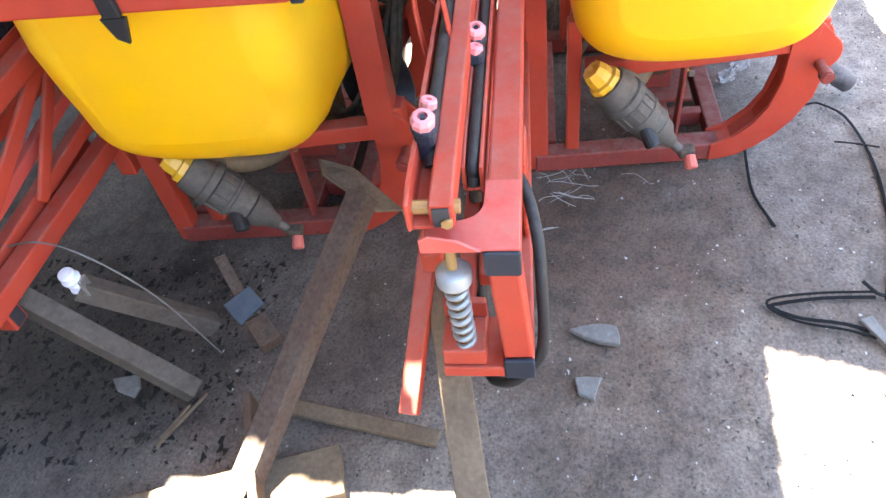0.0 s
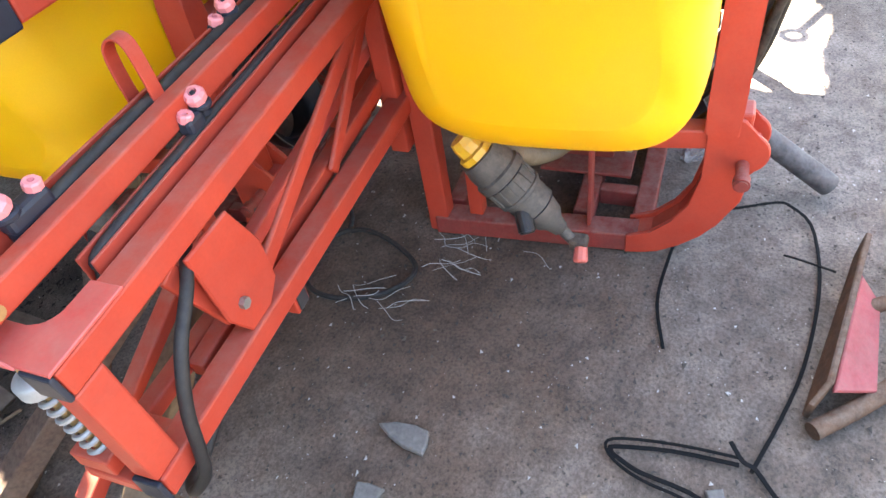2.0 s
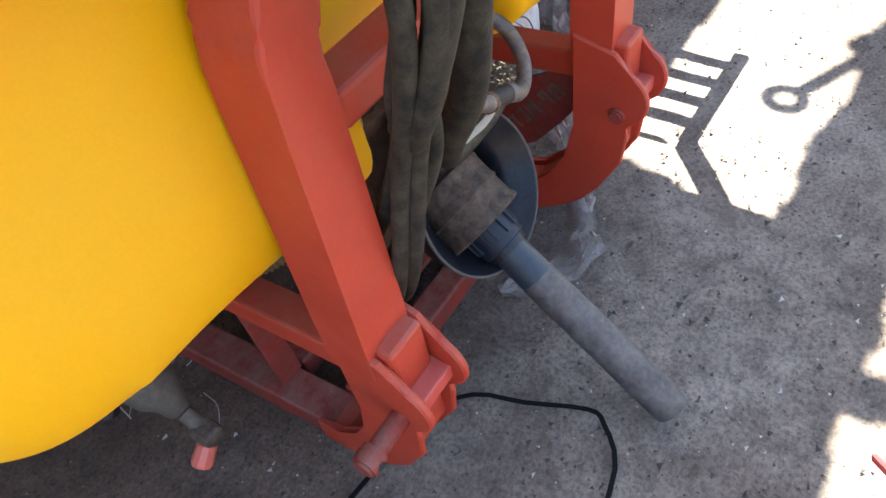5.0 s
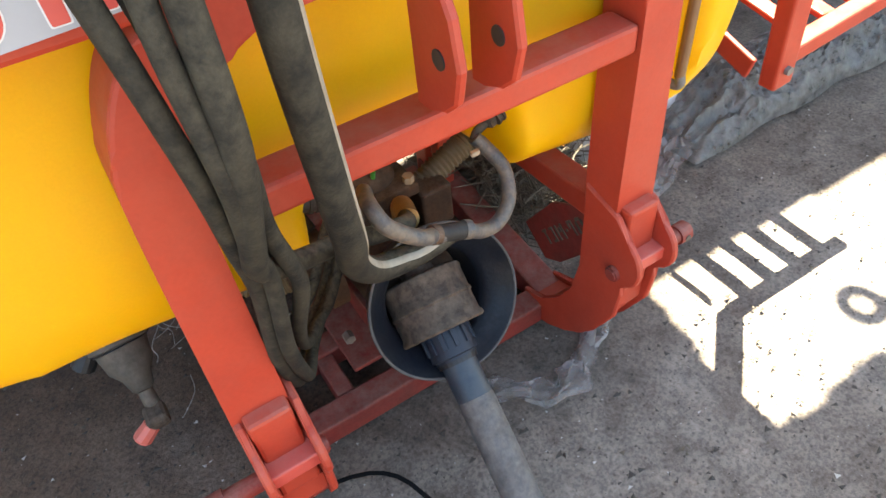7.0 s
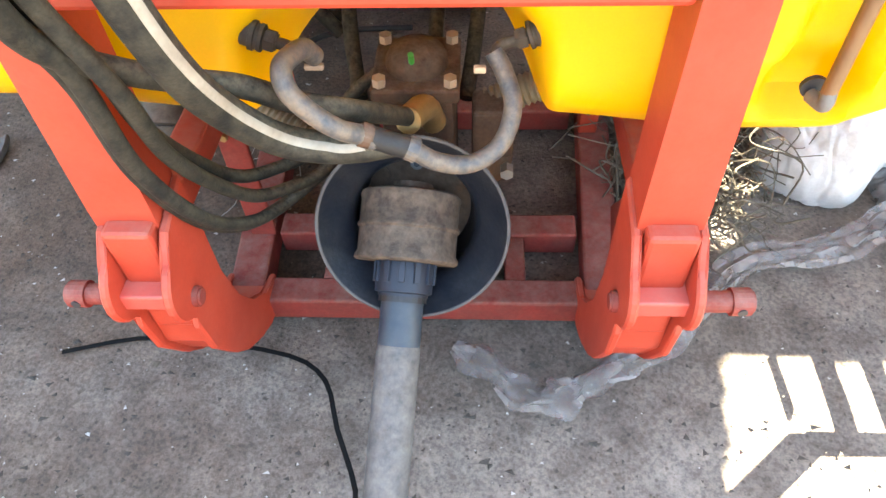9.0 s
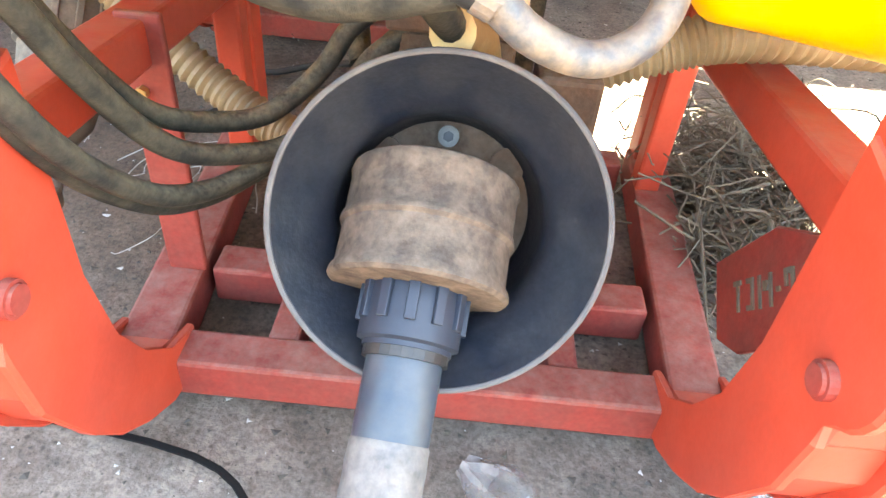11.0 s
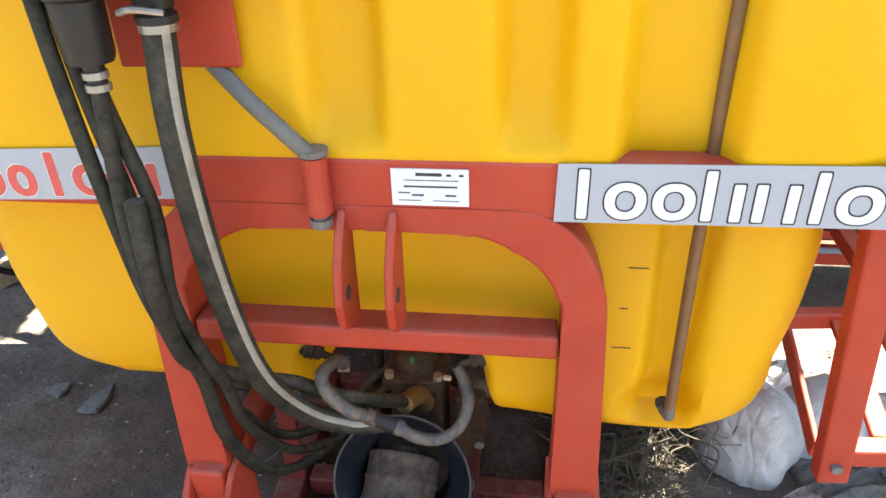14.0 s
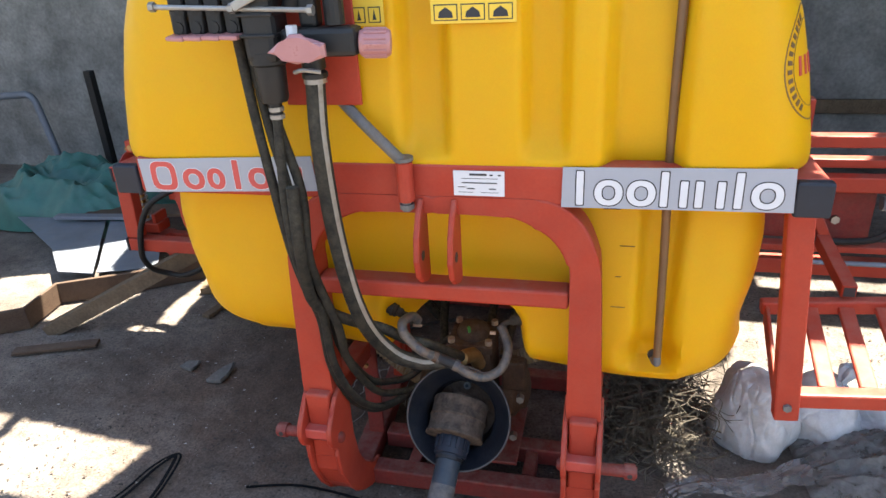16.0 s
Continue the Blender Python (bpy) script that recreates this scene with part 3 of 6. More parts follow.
def tank_mesh():
    """A blow-moulded tank: a waisted box with ribs in front, channels for the level tube and a tunnel below for the pump."""
    # side outline: y, z, half width of the tank there
    side = [(0.69, 0.56, 0.645), (0.64, 0.50, 0.635), (0.50, 0.478, 0.63), (0.40, 0.476, 0.63), (0.30, 0.478, 0.63), (0.22, 0.484, 0.635),
            (0.15, 0.508, 0.64), (0.11, 0.55, 0.645), (0.09, 0.62, 0.65), (0.082, 0.70, 0.66), (0.08, 0.78, 0.668), (0.08, 0.88, 0.675), (0.085, 0.945, 0.675),
            (0.085, 0.995, 0.680), (0.050, 1.014, 0.714), (0.022, 1.032, 0.723), (0.017, 1.06, 0.722), (0.019, 1.18, 0.702), (0.027, 1.3, 0.674), (0.042, 1.42, 0.645),
            (0.08, 1.50, 0.612), (0.18, 1.545, 0.58), (0.36, 1.56, 0.57), (0.55, 1.545, 0.59), (0.64, 1.50, 0.612), (0.69, 1.42, 0.640),
            (0.71, 1.25, 0.684), (0.71, 1.07, 0.716), (0.705, 1.02, 0.69), (0.70, 0.97, 0.672), (0.70, 0.85, 0.67), (0.70, 0.72, 0.66), (0.70, 0.63, 0.65)]
    loop = []
    n = len(side)
    for i in range(n):
        a, b = side[i], side[(i + 1) % n]
        for k in range(4):
            loop.append([a[c] + (b[c] - a[c]) * k / 4 for c in range(3)])
    ends = 0.76 + 0.24 * np.sin(np.linspace(0, np.pi / 2, 20))
    stations = sorted({round(float(s), 5) for s in np.concatenate([np.linspace(-0.76, 0.76, 131), -ends, ends])})

    def rounding(d, r):
        d = min(max(d, 0), r)
        return r - math.sqrt(r * r - d * d)

    def bend(v, at, values):
        return float(np.interp(v, at, values))

    bm = bmesh.new()
    rings = []
    for s in stations:
        ring = []
        for y, z, w in loop:
            below = z < 1.0
            if below:
                w += bend(z, (0.5, 0.62, 0.8, 0.95), (0.034, -0.002, 0.011, -0.006))
            x = s * w
            u = x - 0.0176
            r = (0.121 if y > 0.38 else 0.101) if below else 0.11
            inset = rounding(abs(x) - (w - r), r) * 0.95
            yy = y
            if below:
                yy += bend(z, (0.6, 0.85), (-0.026, -0.019)) * min(max((y - 0.4) / 0.25, 0), 1) + bend(z, (0.6, 0.85), (0.009, 0.024)) * min(max((0.4 - y) / 0.25, 0), 1)
            yy += inset * (0.38 - yy) / 0.30
            zz = z
            if z < 0.75:
                zz = z + rounding(abs(x) - (w - 0.166), 0.166) * (0.75 - z) / 0.25 * 0.8
            if z > 1.3:
                zz = z - rounding(abs(x) - (w - 0.15), 0.15) * (z - 1.3) / 0.26
            # the floor of the tank slopes, and hangs lower on one side
            ease = min(max((abs(x) - 0.15) / 0.3, 0), 1)
            sag = bend(yy, (0.15, 0.3, 0.5, 0.66), (0.027, 0.026, 0.018, 0.026) if x < 0 else (-0.026, -0.037, -0.030, -0.030))
            zz += sag * ease * ease * (3 - 2 * ease) * min(max((0.85 - zz) / 0.25, 0), 1)
            # above the tunnel the front face slopes back and down
            half = 0.095 + 0.05 * min(max((0.72 - zz) / 0.1, 0), 1)
            yy += 0.29 * wave(zz, 0.0, 0.625, 0.19) * wave(u, -half, half, 0.07) * min(max(1 - (yy - 0.08) / 0.6, 0), 1)
            # tunnel for the pump
            arch = 0.44 + (0.145 - 0.23 * min(max(yy - 0.14, 0), 0.26)) * wave(u, -0.172, 0.172, 0.09)
            if zz < arch:
                zz = arch + 0.02 * (zz - arch)
            # ribs and channels in the front face
            if y < 0.12:
                upper = wave(z, 1.062, 1.7, 0.04)
                lower = wave(z, 0.60, 0.97, 0.05)
                yy += 0.042 * upper * (wave(u, -0.050, 0.035, 0.022) + wave(u, 0.185, 0.262, 0.022)) + 0.050 * wave(z, 0.97, 1.7, 0.03) * wave(u, 0.338, 0.466, 0.028)
                yy += 0.034 * wave(z, 0.55, 1.0, 0.04) * wave(u, 0.418, 0.492, 0.018) + 0.03 * wave(z, 0.55, 0.63, 0.03) * wave(u, 0.39, 0.505, 0.04)
                yy += 0.020 * lower * wave(u, -0.25, 0.25, 0.12)
            ring.append(bm.verts.new((u, yy, zz)))
        rings.append(ring)
    m = len(loop)
    for a, b in zip(rings, rings[1:]):
        for j in range(m):
            bm.faces.new((a[j], a[(j + 1) % m], b[(j + 1) % m], b[j]))
    bm.faces.new(rings[0][::-1])
    bm.faces.new(rings[-1])
    flank = [v for v in bm.verts if v.co.z < 0.85 and (abs(v.co.x) > 0.52 or v.co.y > 0.2)]
    for k in range(22):
        bmesh.ops.smooth_vert(bm, verts=bm.verts if k < 2 else flank, factor=0.5, use_axis_x=True, use_axis_y=True, use_axis_z=True)
    return bm


def frame_parts(host):
    """The red steel frame round the tank."""

    def back(x):
        return x + 0.018 * (x - 0.33)

    inner = [(0.279, 0.42), (0.279, 0.79), (0.270, 0.845), (0.252, 0.881), (0.224, 0.908), (0.175, 0.934), (0.13, 0.9415), (0.07, 0.943), (0.0, 0.943)]
    outer = [(0.0, 0.980), (0.10, 0.980), (0.19, 0.980), (0.24, 0.9765), (0.278, 0.955), (0.308, 0.922), (0.331, 0.868), (0.342, 0.794), (0.357, 0.42)]
    for sx in (-1, 1):
        rim = [(x, z) for x, _, z in spline([(x, 0, z) for x, z in outer], 6)]
        edge = [(x, z) for x, _, z in spline([(x, 0, z) for x, z in inner[::-1]], 6)]
        bm = bmesh.new()
        rows = []
        for (xo, zo), (xi, zi) in zip(rim, edge):
            rows.append([bm.verts.new((-0.003 + sx * x, y, z - 0.0095)) for x, y, z in ((xo, 0.018, zo), (xo, 0.091, zo), (xi, 0.091, zi), (xi, 0.018, zi))])
        for a, b in zip(rows, rows[1:]):
            for k in range(4):
                bm.faces.new((a[k], a[(k + 1) % 4], b[(k + 1) % 4], b[k]))
        bm.faces.new(rows[0])
        bm.faces.new(rows[-1][::-1])
        sharp = [bm.edges.get((a[k], b[k])) for a, b in zip(rows, rows[1:]) for k in range(4)]
        bmesh.ops.bevel(bm, geom=sharp, offset=0.005, segments=2, affect="EDGES", profile=0.5)
        part("hoop", bm, RED, host, "red bent steel hoop of the hitch")
    part("crossbar", box((back(-0.658), 0.020, 0.9575), (back(0.658), 0.075, 1.0385), 0.006), RED, host)
    part("lower_crossbar", box((-0.2805, 0.022, 0.727), (0.2745, 0.076, 0.767), 0.006), RED, host)
    for sx in (-1, 1):
        bar = part("side_bar", box((back(sx * 0.72), 0.044, 0.954), (back(sx * 0.659), 0.78, 1.017), 0.006), RED, host)
        part("end_cap", box((back(sx * 0.722), 0.018, 0.952), (back(sx * 0.660), 0.043, 1.019), 0.005), BLUE_BLACK, bar, "black square plastic end cap")
    for x in (-0.026, 0.044):
        line = []
        for z, y in ((0.975, -0.004), (0.95, -0.028), (0.91, -0.052), (0.86, -0.062), (0.82, -0.052), (0.80, -0.03), (0.79, 0.0)):
            line.append((x, y + 0.016, z - 0.0095))
        lug = part("top_link_lug", plate(line + [(x, 0.042, 0.775), (x, 0.042, 0.9655)], 0.012, 0.003), RED, host)
        # a black rod paints the shade inside the hole
        part("pin_hole", rod((x - 0.0075, -0.012, 0.852), (x + 0.0075, -0.012, 0.852), 0.011), PRINT_AND_HOLLOW_BLACK, lug, "worn pin hole, its dark inside painted as a black disc")
    for sx in (-1, 1):
        bracket = part("hitch_bracket", box((sx * 0.285, -0.005, 0.27), (sx * 0.345, 0.078, 0.46), 0.006), RED, host, "red hitch bracket with rounded ears")
        for x in (sx * 0.276, sx * 0.352):
            outline = [(0.085, 0.47), (0.01, 0.45)]
            for a in range(110, 251, 14):
                outline.append((0.005 + 0.056 * math.cos(radians(a)), 0.365 + 0.056 * math.sin(radians(a))))
            outline += [(-0.02, 0.29), (-0.012, 0.226), (0.028, 0.148), (0.064, 0.098), (0.11, 0.058), (0.16, 0.030), (0.20, 0.016), (0.24, 0.010), (0.24, 0.07), (0.18, 0.09), (0.13, 0.14), (0.096, 0.20), (0.078, 0.285)]
            part("ear", plate([(x, y, z) for y, z in outline], 0.012, 0.003), RED, bracket)
        part("toe", plate([(sx * 0.314, y, z) for y, z in ((0.0, 0.27), (0.0, 0.226), (0.036, 0.15), (0.07, 0.10), (0.115, 0.062), (0.165, 0.036), (0.205, 0.022), (0.24, 0.016), (0.24, 0.06), (0.18, 0.08), (0.12, 0.14), (0.09, 0.20), (0.072, 0.28))], 0.07, 0.004), RED, bracket)
        part("web", box((sx * 0.274, -0.03, 0.345), (sx * 0.352, 0.02, 0.372), 0.003), PINKISH, bracket)
        pin = part("pin", rod((sx * 0.26, 0.0, 0.335), (sx * 0.435, 0.0, 0.338), 0.014, 18, bevel=0.003), RED_DUSTY, bracket, "red hitch pin with a cross hole")
        part("pin_head", rod((sx * 0.405, 0.0, 0.3375), (sx * 0.437, 0.0, 0.338), 0.018, 18, bevel=0.004), RED_DUSTY, pin)
        part("cross_hole", rod((sx * 0.421, -0.0185, 0.338), (sx * 0.421, 0.0185, 0.338), 0.006), PRINT_AND_HOLLOW_BLACK, pin)
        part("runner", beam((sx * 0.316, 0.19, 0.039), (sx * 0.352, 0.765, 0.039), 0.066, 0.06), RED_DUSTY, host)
        part("stay", beam((sx * 0.325, 0.07, 0.39), (sx * 0.335, 0.62, 0.345), 0.05, 0.05), RED, host)
        part("rear_post", box((sx * 0.325, 0.725, 0.012), (sx * 0.378, 0.785, 1.35), 0.006), RED, host)
        part("rear_upright", box((sx * 0.31, 0.63, 0.066), (sx * 0.35, 0.67, 0.50), 0.005), RED, host)
    strut = part("upright", box((-0.336, 0.335, 0.068), (-0.288, 0.345, 0.40), 0.003), RED_DUSTY, host, "flat red upright plate")
    part("bolt", rod((-0.320, 0.336, 0.316), (-0.320, 0.326, 0.316), 0.007, 6), BRASS, strut)
    for y in (0.207, 0.365):
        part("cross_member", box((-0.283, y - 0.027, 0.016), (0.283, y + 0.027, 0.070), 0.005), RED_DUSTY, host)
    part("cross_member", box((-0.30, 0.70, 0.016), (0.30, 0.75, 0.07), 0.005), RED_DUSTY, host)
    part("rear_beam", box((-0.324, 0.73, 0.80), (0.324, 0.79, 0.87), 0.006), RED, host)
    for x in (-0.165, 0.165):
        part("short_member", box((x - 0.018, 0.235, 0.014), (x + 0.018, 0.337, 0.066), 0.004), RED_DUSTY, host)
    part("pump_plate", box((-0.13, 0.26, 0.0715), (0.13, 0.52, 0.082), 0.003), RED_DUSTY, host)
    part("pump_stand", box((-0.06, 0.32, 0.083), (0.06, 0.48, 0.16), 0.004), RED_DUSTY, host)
    name = part("name_gusset", plate([(0.326, y, z) for y, z in ((0.305, 0.188), (0.225, 0.300), (0.12, 0.365), (0.085, 0.345), (0.085, 0.300), (0.13, 0.235), (0.19, 0.160), (0.235, 0.134))], 0.008, 0.002), RED_DUSTY, host, "dark red gusset plate with cut letter shapes")
    run, tall = Vector((0, -0.111, 0.126)), Vector((0, -0.027, -0.0195))
    for at, wide, low, high in ((0.0, 0.10, 0.0, 0.16), (0.04, 0.03, 0.16, 1.0), (0.17, 0.09, 0.0, 0.16), (0.17, 0.09, 0.84, 1.0), (0.23, 0.03, 0.16, 0.84), (0.32, 0.03, 0.0, 1.0), (0.38, 0.05, 0.2, 0.5), (0.45, 0.03, 0.0, 1.0), (0.53, 0.04, 0.45, 0.6),
                                (0.62, 0.10, 0.0, 0.16), (0.69, 0.03, 0.16, 1.0), (0.62, 0.03, 0.16, 0.5), (0.79, 0.03, 0.2, 1.0), (0.90, 0.03, 0.2, 1.0), (0.82, 0.09, 0.0, 0.2)):
        p = Vector((0.3212, 0.250, 0.206)) + run * at
        part("cut_shape", plate([p + tall * low, p + run * wide + tall * low, p + run * wide + tall * high, p + tall * high], 0.002, 0), STRAW, name)


def strainer(host):
    """The drain filter under the tank: yellow screw cap, ribbed grey body, valve and red tap."""
    base, tip = Vector((-0.48, 0.585, 0.405)), Vector((-0.478, 0.365, 0.165))
    axis = (tip - base).normalized()
    body = part("strainer", lathe([(0.03, 0.02), (0.052, 0.022), (0.058, 0.05), (0.058, 0.075), (0.064, 0.08), (0.064, 0.10), (0.056, 0.104), (0.057, 0.15), (0.060, 0.152), (0.060, 0.16), (0.054, 0.163),
                                   (0.052, 0.20), (0.054, 0.203), (0.054, 0.21), (0.047, 0.214), (0.040, 0.255), (0.026, 0.275), (0.02, 0.30), (0.014, 0.305)], base, axis, 28), BODY_GREY, host, "dusty grey ribbed filter body", smooth=True)
    part("cap", lathe([(0.012, -0.03), (0.016, -0.042), (0.03, -0.04), (0.036, -0.022), (0.037, 0.0), (0.046, 0.004), (0.046, 0.02), (0.03, 0.024)], base, axis, 9), LEMON, body, "yellow screw cap")
    side = axis.cross(Vector((1, 0, 0))).normalized()
    for k in range(14):
        a = 2 * math.pi * k / 14
        d = Vector((1, 0, 0)) * math.cos(a) + side * math.sin(a)
        part("grip_rib", beam(base + axis * 0.105 + d * 0.056, base + axis * 0.148 + d * 0.056, 0.008, 0.008, 0.001, up=d), BODY_GREY, body)
    part("side_port", rod(base + axis * 0.155 + Vector((-0.03, -0.012, -0.02)), base + axis * 0.165 + Vector((-0.075, -0.03, -0.055)), 0.021, 16, bevel=0.004), BLACK, body)
    for k in (0.104, 0.163, 0.186, 0.2135):
        part("groove", lathe([(0.057 - (k - 0.1) * 0.07, k), (0.0585 - (k - 0.1) * 0.07, k + 0.0015), (0.057 - (k - 0.1) * 0.07, k + 0.003)], base, axis, 28), PRINT_AND_HOLLOW_BLACK, body, smooth=True)
    outlet = part("outlet", sweep([tip + axis * -0.02, tip + axis * 0.03, tip + Vector((-0.005, -0.035, -0.02))], 0.014, 12), BODY_GREY, host, smooth=True)
    part("valve", box(tip + Vector((-0.022, -0.05, -0.03)), tip + Vector((0.018, -0.005, 0.0)), 0.008), GUARD, outlet)
    part("tap", lathe([(0.012, 0), (0.016, 0.004), (0.018, 0.035), (0.015, 0.04), (0.006, 0.04), (0.006, 0.03)], tip + Vector((-0.012, -0.035, -0.02)), (-0.35, -0.05, -0.25), 10), TAP_RED, outlet, "red drain tap")


def pump_parts(host):
    pump = part("pump", box((-0.05, 0.285, 0.155), (0.06, 0.42, 0.428), 0.012), RUST, host, "rusty brown diaphragm pump")
    part("head", box((-0.058, 0.266, 0.434), (0.068, 0.40, 0.457), 0.004), RUST, pump)
    part("dome", lathe([(0.046, 0.457), (0.045, 0.467), (0.038, 0.480), (0.022, 0.489), (0.0, 0.491)], (0.005, 0.333, 0), (0, 0, 1), 24), RUST, pump, smooth=True)
    part("air_valve", rod((0.001, 0.300, 0.478), (0.001, 0.293, 0.498), 0.0042), GREEN, pump, "small green valve cap")
    for x in (-0.045, 0.055):
        for y in (0.280, 0.386):
            part("bolt", rod((x, y, 0.456), (x, y, 0.470), 0.010, 6), PIPE_CREAM, pump)
    part("side_head", lathe([(0.08, 0.0), (0.08, 0.03), (0.06, 0.045), (0.055, 0.075), (0.02, 0.085)], (-0.085, 0.385, 0.25), (-1, 0, 0), 20), RUST, pump, smooth=True)
    part("side_head", lathe([(0.08, 0.0), (0.08, 0.03), (0.06, 0.045), (0.055, 0.06), (0.02, 0.07)], (0.085, 0.385, 0.25), (1, 0, 0), 20), RUST, pump, smooth=True)
    part("manifold", box((0.085, 0.30, 0.30), (0.15, 0.36, 0.39), 0.006), RUST, pump)
    elbow = sweep([(0.03, 0.27, 0.40), (0.02, 0.245, 0.445), (0.002, 0.190, 0.468)], 0.019, 14)
    part("outlet_elbow", elbow, BRASS, pump, "worn brass outlet elbow", smooth=True)
    for x, z in ((0.12, 0.17), (-0.12, 0.17), (0.14, 0.30)):
        part("bolt", rod((x, 0.28, z), (x, 0.262, z), 0.011, 6), STEEL, pump)
    bell = [(0.05, 0.115), (0.078, 0.112), (0.083, 0.10), (0.085, 0.055), (0.088, 0.042), (0.096, 0.034), (0.110, 0.022), (0.121, 0.010), (0.1285, 0.001), (0.133, 0.003), (0.131, 0.012), (0.117, 0.055), (0.098, 0.095), (0.084, 0.124), (0.05, 0.128)]
    axis = Vector((0, math.cos(radians(27)), -math.sin(radians(27))))
    rim = Vector((0.006, 0.102, 0.349))
    cone = part("shaft_shield", lathe(bell, rim, axis, 48), BELL, host, "black dusty bell-shaped shaft shield", smooth=True)
    part("shield_back", lathe([(0.0, 0.110), (0.079, 0.110), (0.079, 0.127), (0.0, 0.129)], rim, axis, 32), RUST, cone, smooth=True)
    # a paler ring paints the light on the dusty rim
    part("shield_edge", sweep([rim + axis * 0.0015 + (Vector((1, 0, 0)) * math.cos(k * math.pi / 32) + axis.cross(Vector((1, 0, 0))) * math.sin(k * math.pi / 32)) * 0.131 for k in range(65)], 0.0026, 8, per=1), RIM_LIT_DUSTY, cone, "dusty edge, painted paler as the lit rim", smooth=True)
    up = Vector((0, math.sin(radians(27)), math.cos(radians(27))))
    bolt = part("bolt", rod(rim + axis * 0.116 + up * 0.066, rim + axis * 0.098 + up * 0.066, 0.0095, 20, bevel=0.002), GREY_ROD, cone, "grey steel socket bolt with a washer", smooth=True)
    part("washer", rod(rim + axis * 0.117 + up * 0.066, rim + axis * 0.112 + up * 0.066, 0.013, 20), GREY_ROD, bolt)
    part("socket", rod(rim + axis * 0.0985 + up * 0.066, rim + axis * 0.0972 + up * 0.066, 0.005, 6), PRINT_AND_HOLLOW_BLACK, bolt)
    for sx in (-1, 1):
        part("lug", rod(rim + axis * 0.118 + Vector((sx * 0.055, 0, 0)) + up * 0.045, rim + axis * 0.105 + Vector((sx * 0.055, 0, 0)) + up * 0.045, 0.016, 12), RUST, cone)


def hoses(host):
    """Hoses and fittings in front of the tank."""
    striped = [(-0.191, -0.05, 1.215), (-0.190, -0.066, 1.10), (-0.186, -0.062, 0.94), (-0.176, -0.047, 0.797), (-0.165, -0.024, 0.700), (-0.153, 0.016, 0.622), (-0.120, 0.050, 0.558), (-0.072, 0.062, 0.536), (-0.024, 0.058, 0.543), (0.006, 0.054, 0.545)]
    main = part("delivery_hose", sweep(striped, lambda t: 0.0185 if t < 0.88 else 0.0185 - 0.007 * (t - 0.88) / 0.12, 18), RUBBER, host, "thick black hose with a white stripe", smooth=True)
    # the stripe lies as a thin band on the side that faces the front
    line, band = spline(striped, 10)[:-10], []
    for i, c in enumerate(line):
        run = (line[min(i + 1, len(line) - 1)] - line[max(i - 1, 0)]).normalized()
        toward = Vector((0.74, -0.50, 0.46))
        toward = (toward - run * toward.dot(run)).normalized()
        aside = run.cross(toward)
        band.append([c + (toward * math.cos(a) + aside * math.sin(a)) * r for a, r in ((-0.29, 0.0178), (-0.26, 0.0189), (-0.1, 0.0191), (0.1, 0.0191), (0.26, 0.0189), (0.29, 0.0178))])
    bm = bmesh.new()
    rows = [[bm.verts.new(p) for p in row] for row in band]
    for a, b in zip(rows, rows[1:]):
        for k in range(6):
            bm.faces.new((a[k], a[(k + 1) % 6], b[(k + 1) % 6], b[k]))
    part("stripe", bm, STRIPE, main, "dirty cream stripe", smooth=True)
    part("tee", sweep([(-0.022, 0.052, 0.560), (0.022, 0.050, 0.545)], 0.0128, 14, per=2), RUBBER_DARK, host, smooth=True)
    for p, q in (((-0.034, 0.050, 0.567), (-0.020, 0.051, 0.5605)), ((0.015, 0.051, 0.5475), (0.029, 0.050, 0.541))):
        part("hose_clamp", rod(p, q, 0.0138, 18, bevel=0.002), HOSE_CLEAR if p[0] > 0 else RUST, host)
    left = sweep([(-0.084, 0.122, 0.613), (-0.090, 0.108, 0.632), (-0.098, 0.083, 0.640), (-0.102, 0.057, 0.642), (-0.095, 0.042, 0.626), (-0.073, 0.037, 0.602), (-0.050, 0.036, 0.584), (-0.030, 0.048, 0.566), (-0.016, 0.050, 0.556)], 0.0112, 14)
    hose = part("return_hose", left, HOSE_CLEAR, host, "clouded grey hose, dusty", smooth=True)
    part("clamp", box((-0.100, 0.126, 0.591), (-0.078, 0.134, 0.598), 0.002), PIPE_CREAM, hose, "pale clamp screw")
    right = sweep([(0.020, 0.051, 0.545), (0.050, 0.055, 0.521), (0.087, 0.067, 0.508), (0.120, 0.086, 0.521), (0.133, 0.115, 0.552), (0.122, 0.143, 0.578), (0.110, 0.155, 0.596)], 0.0108, 14)
    hose = part("return_hose", right, HOSE_CLEAR, host, "clouded grey hose, dusty", smooth=True)
    part("clamp", box((0.088, 0.128, 0.585), (0.102, 0.136, 0.593), 0.002), PIPE_CREAM, hose, "pale clamp screw")
    for sx, at, tip in ((-1, (-0.150, 0.142, 0.626), (-0.092, 0.128, 0.606)), (1, (0.157, 0.163, 0.614), (0.110, 0.156, 0.590))):
        way = Vector((-sx, -0.10, -0.33)).normalized()
        at = Vector(at)
        fitting = part("tank_fitting", lathe([(0.012, -0.035), (0.0140, -0.03), (0.0140, -0.006), (0.0168, -0.005), (0.0168, 0.0), (0.0145, 0.001), (0.0145, 0.004), (0.0158, 0.005), (0.0158, 0.009), (0.010, 0.010)], at, way, 24), FITTING, host, "dirty brown ribbed tank fitting", smooth=True)
        part("hex_nut", rod(at + way * 0.0095, at + way * 0.024, 0.0125, 6, bevel=0.002), FITTING, fitting)
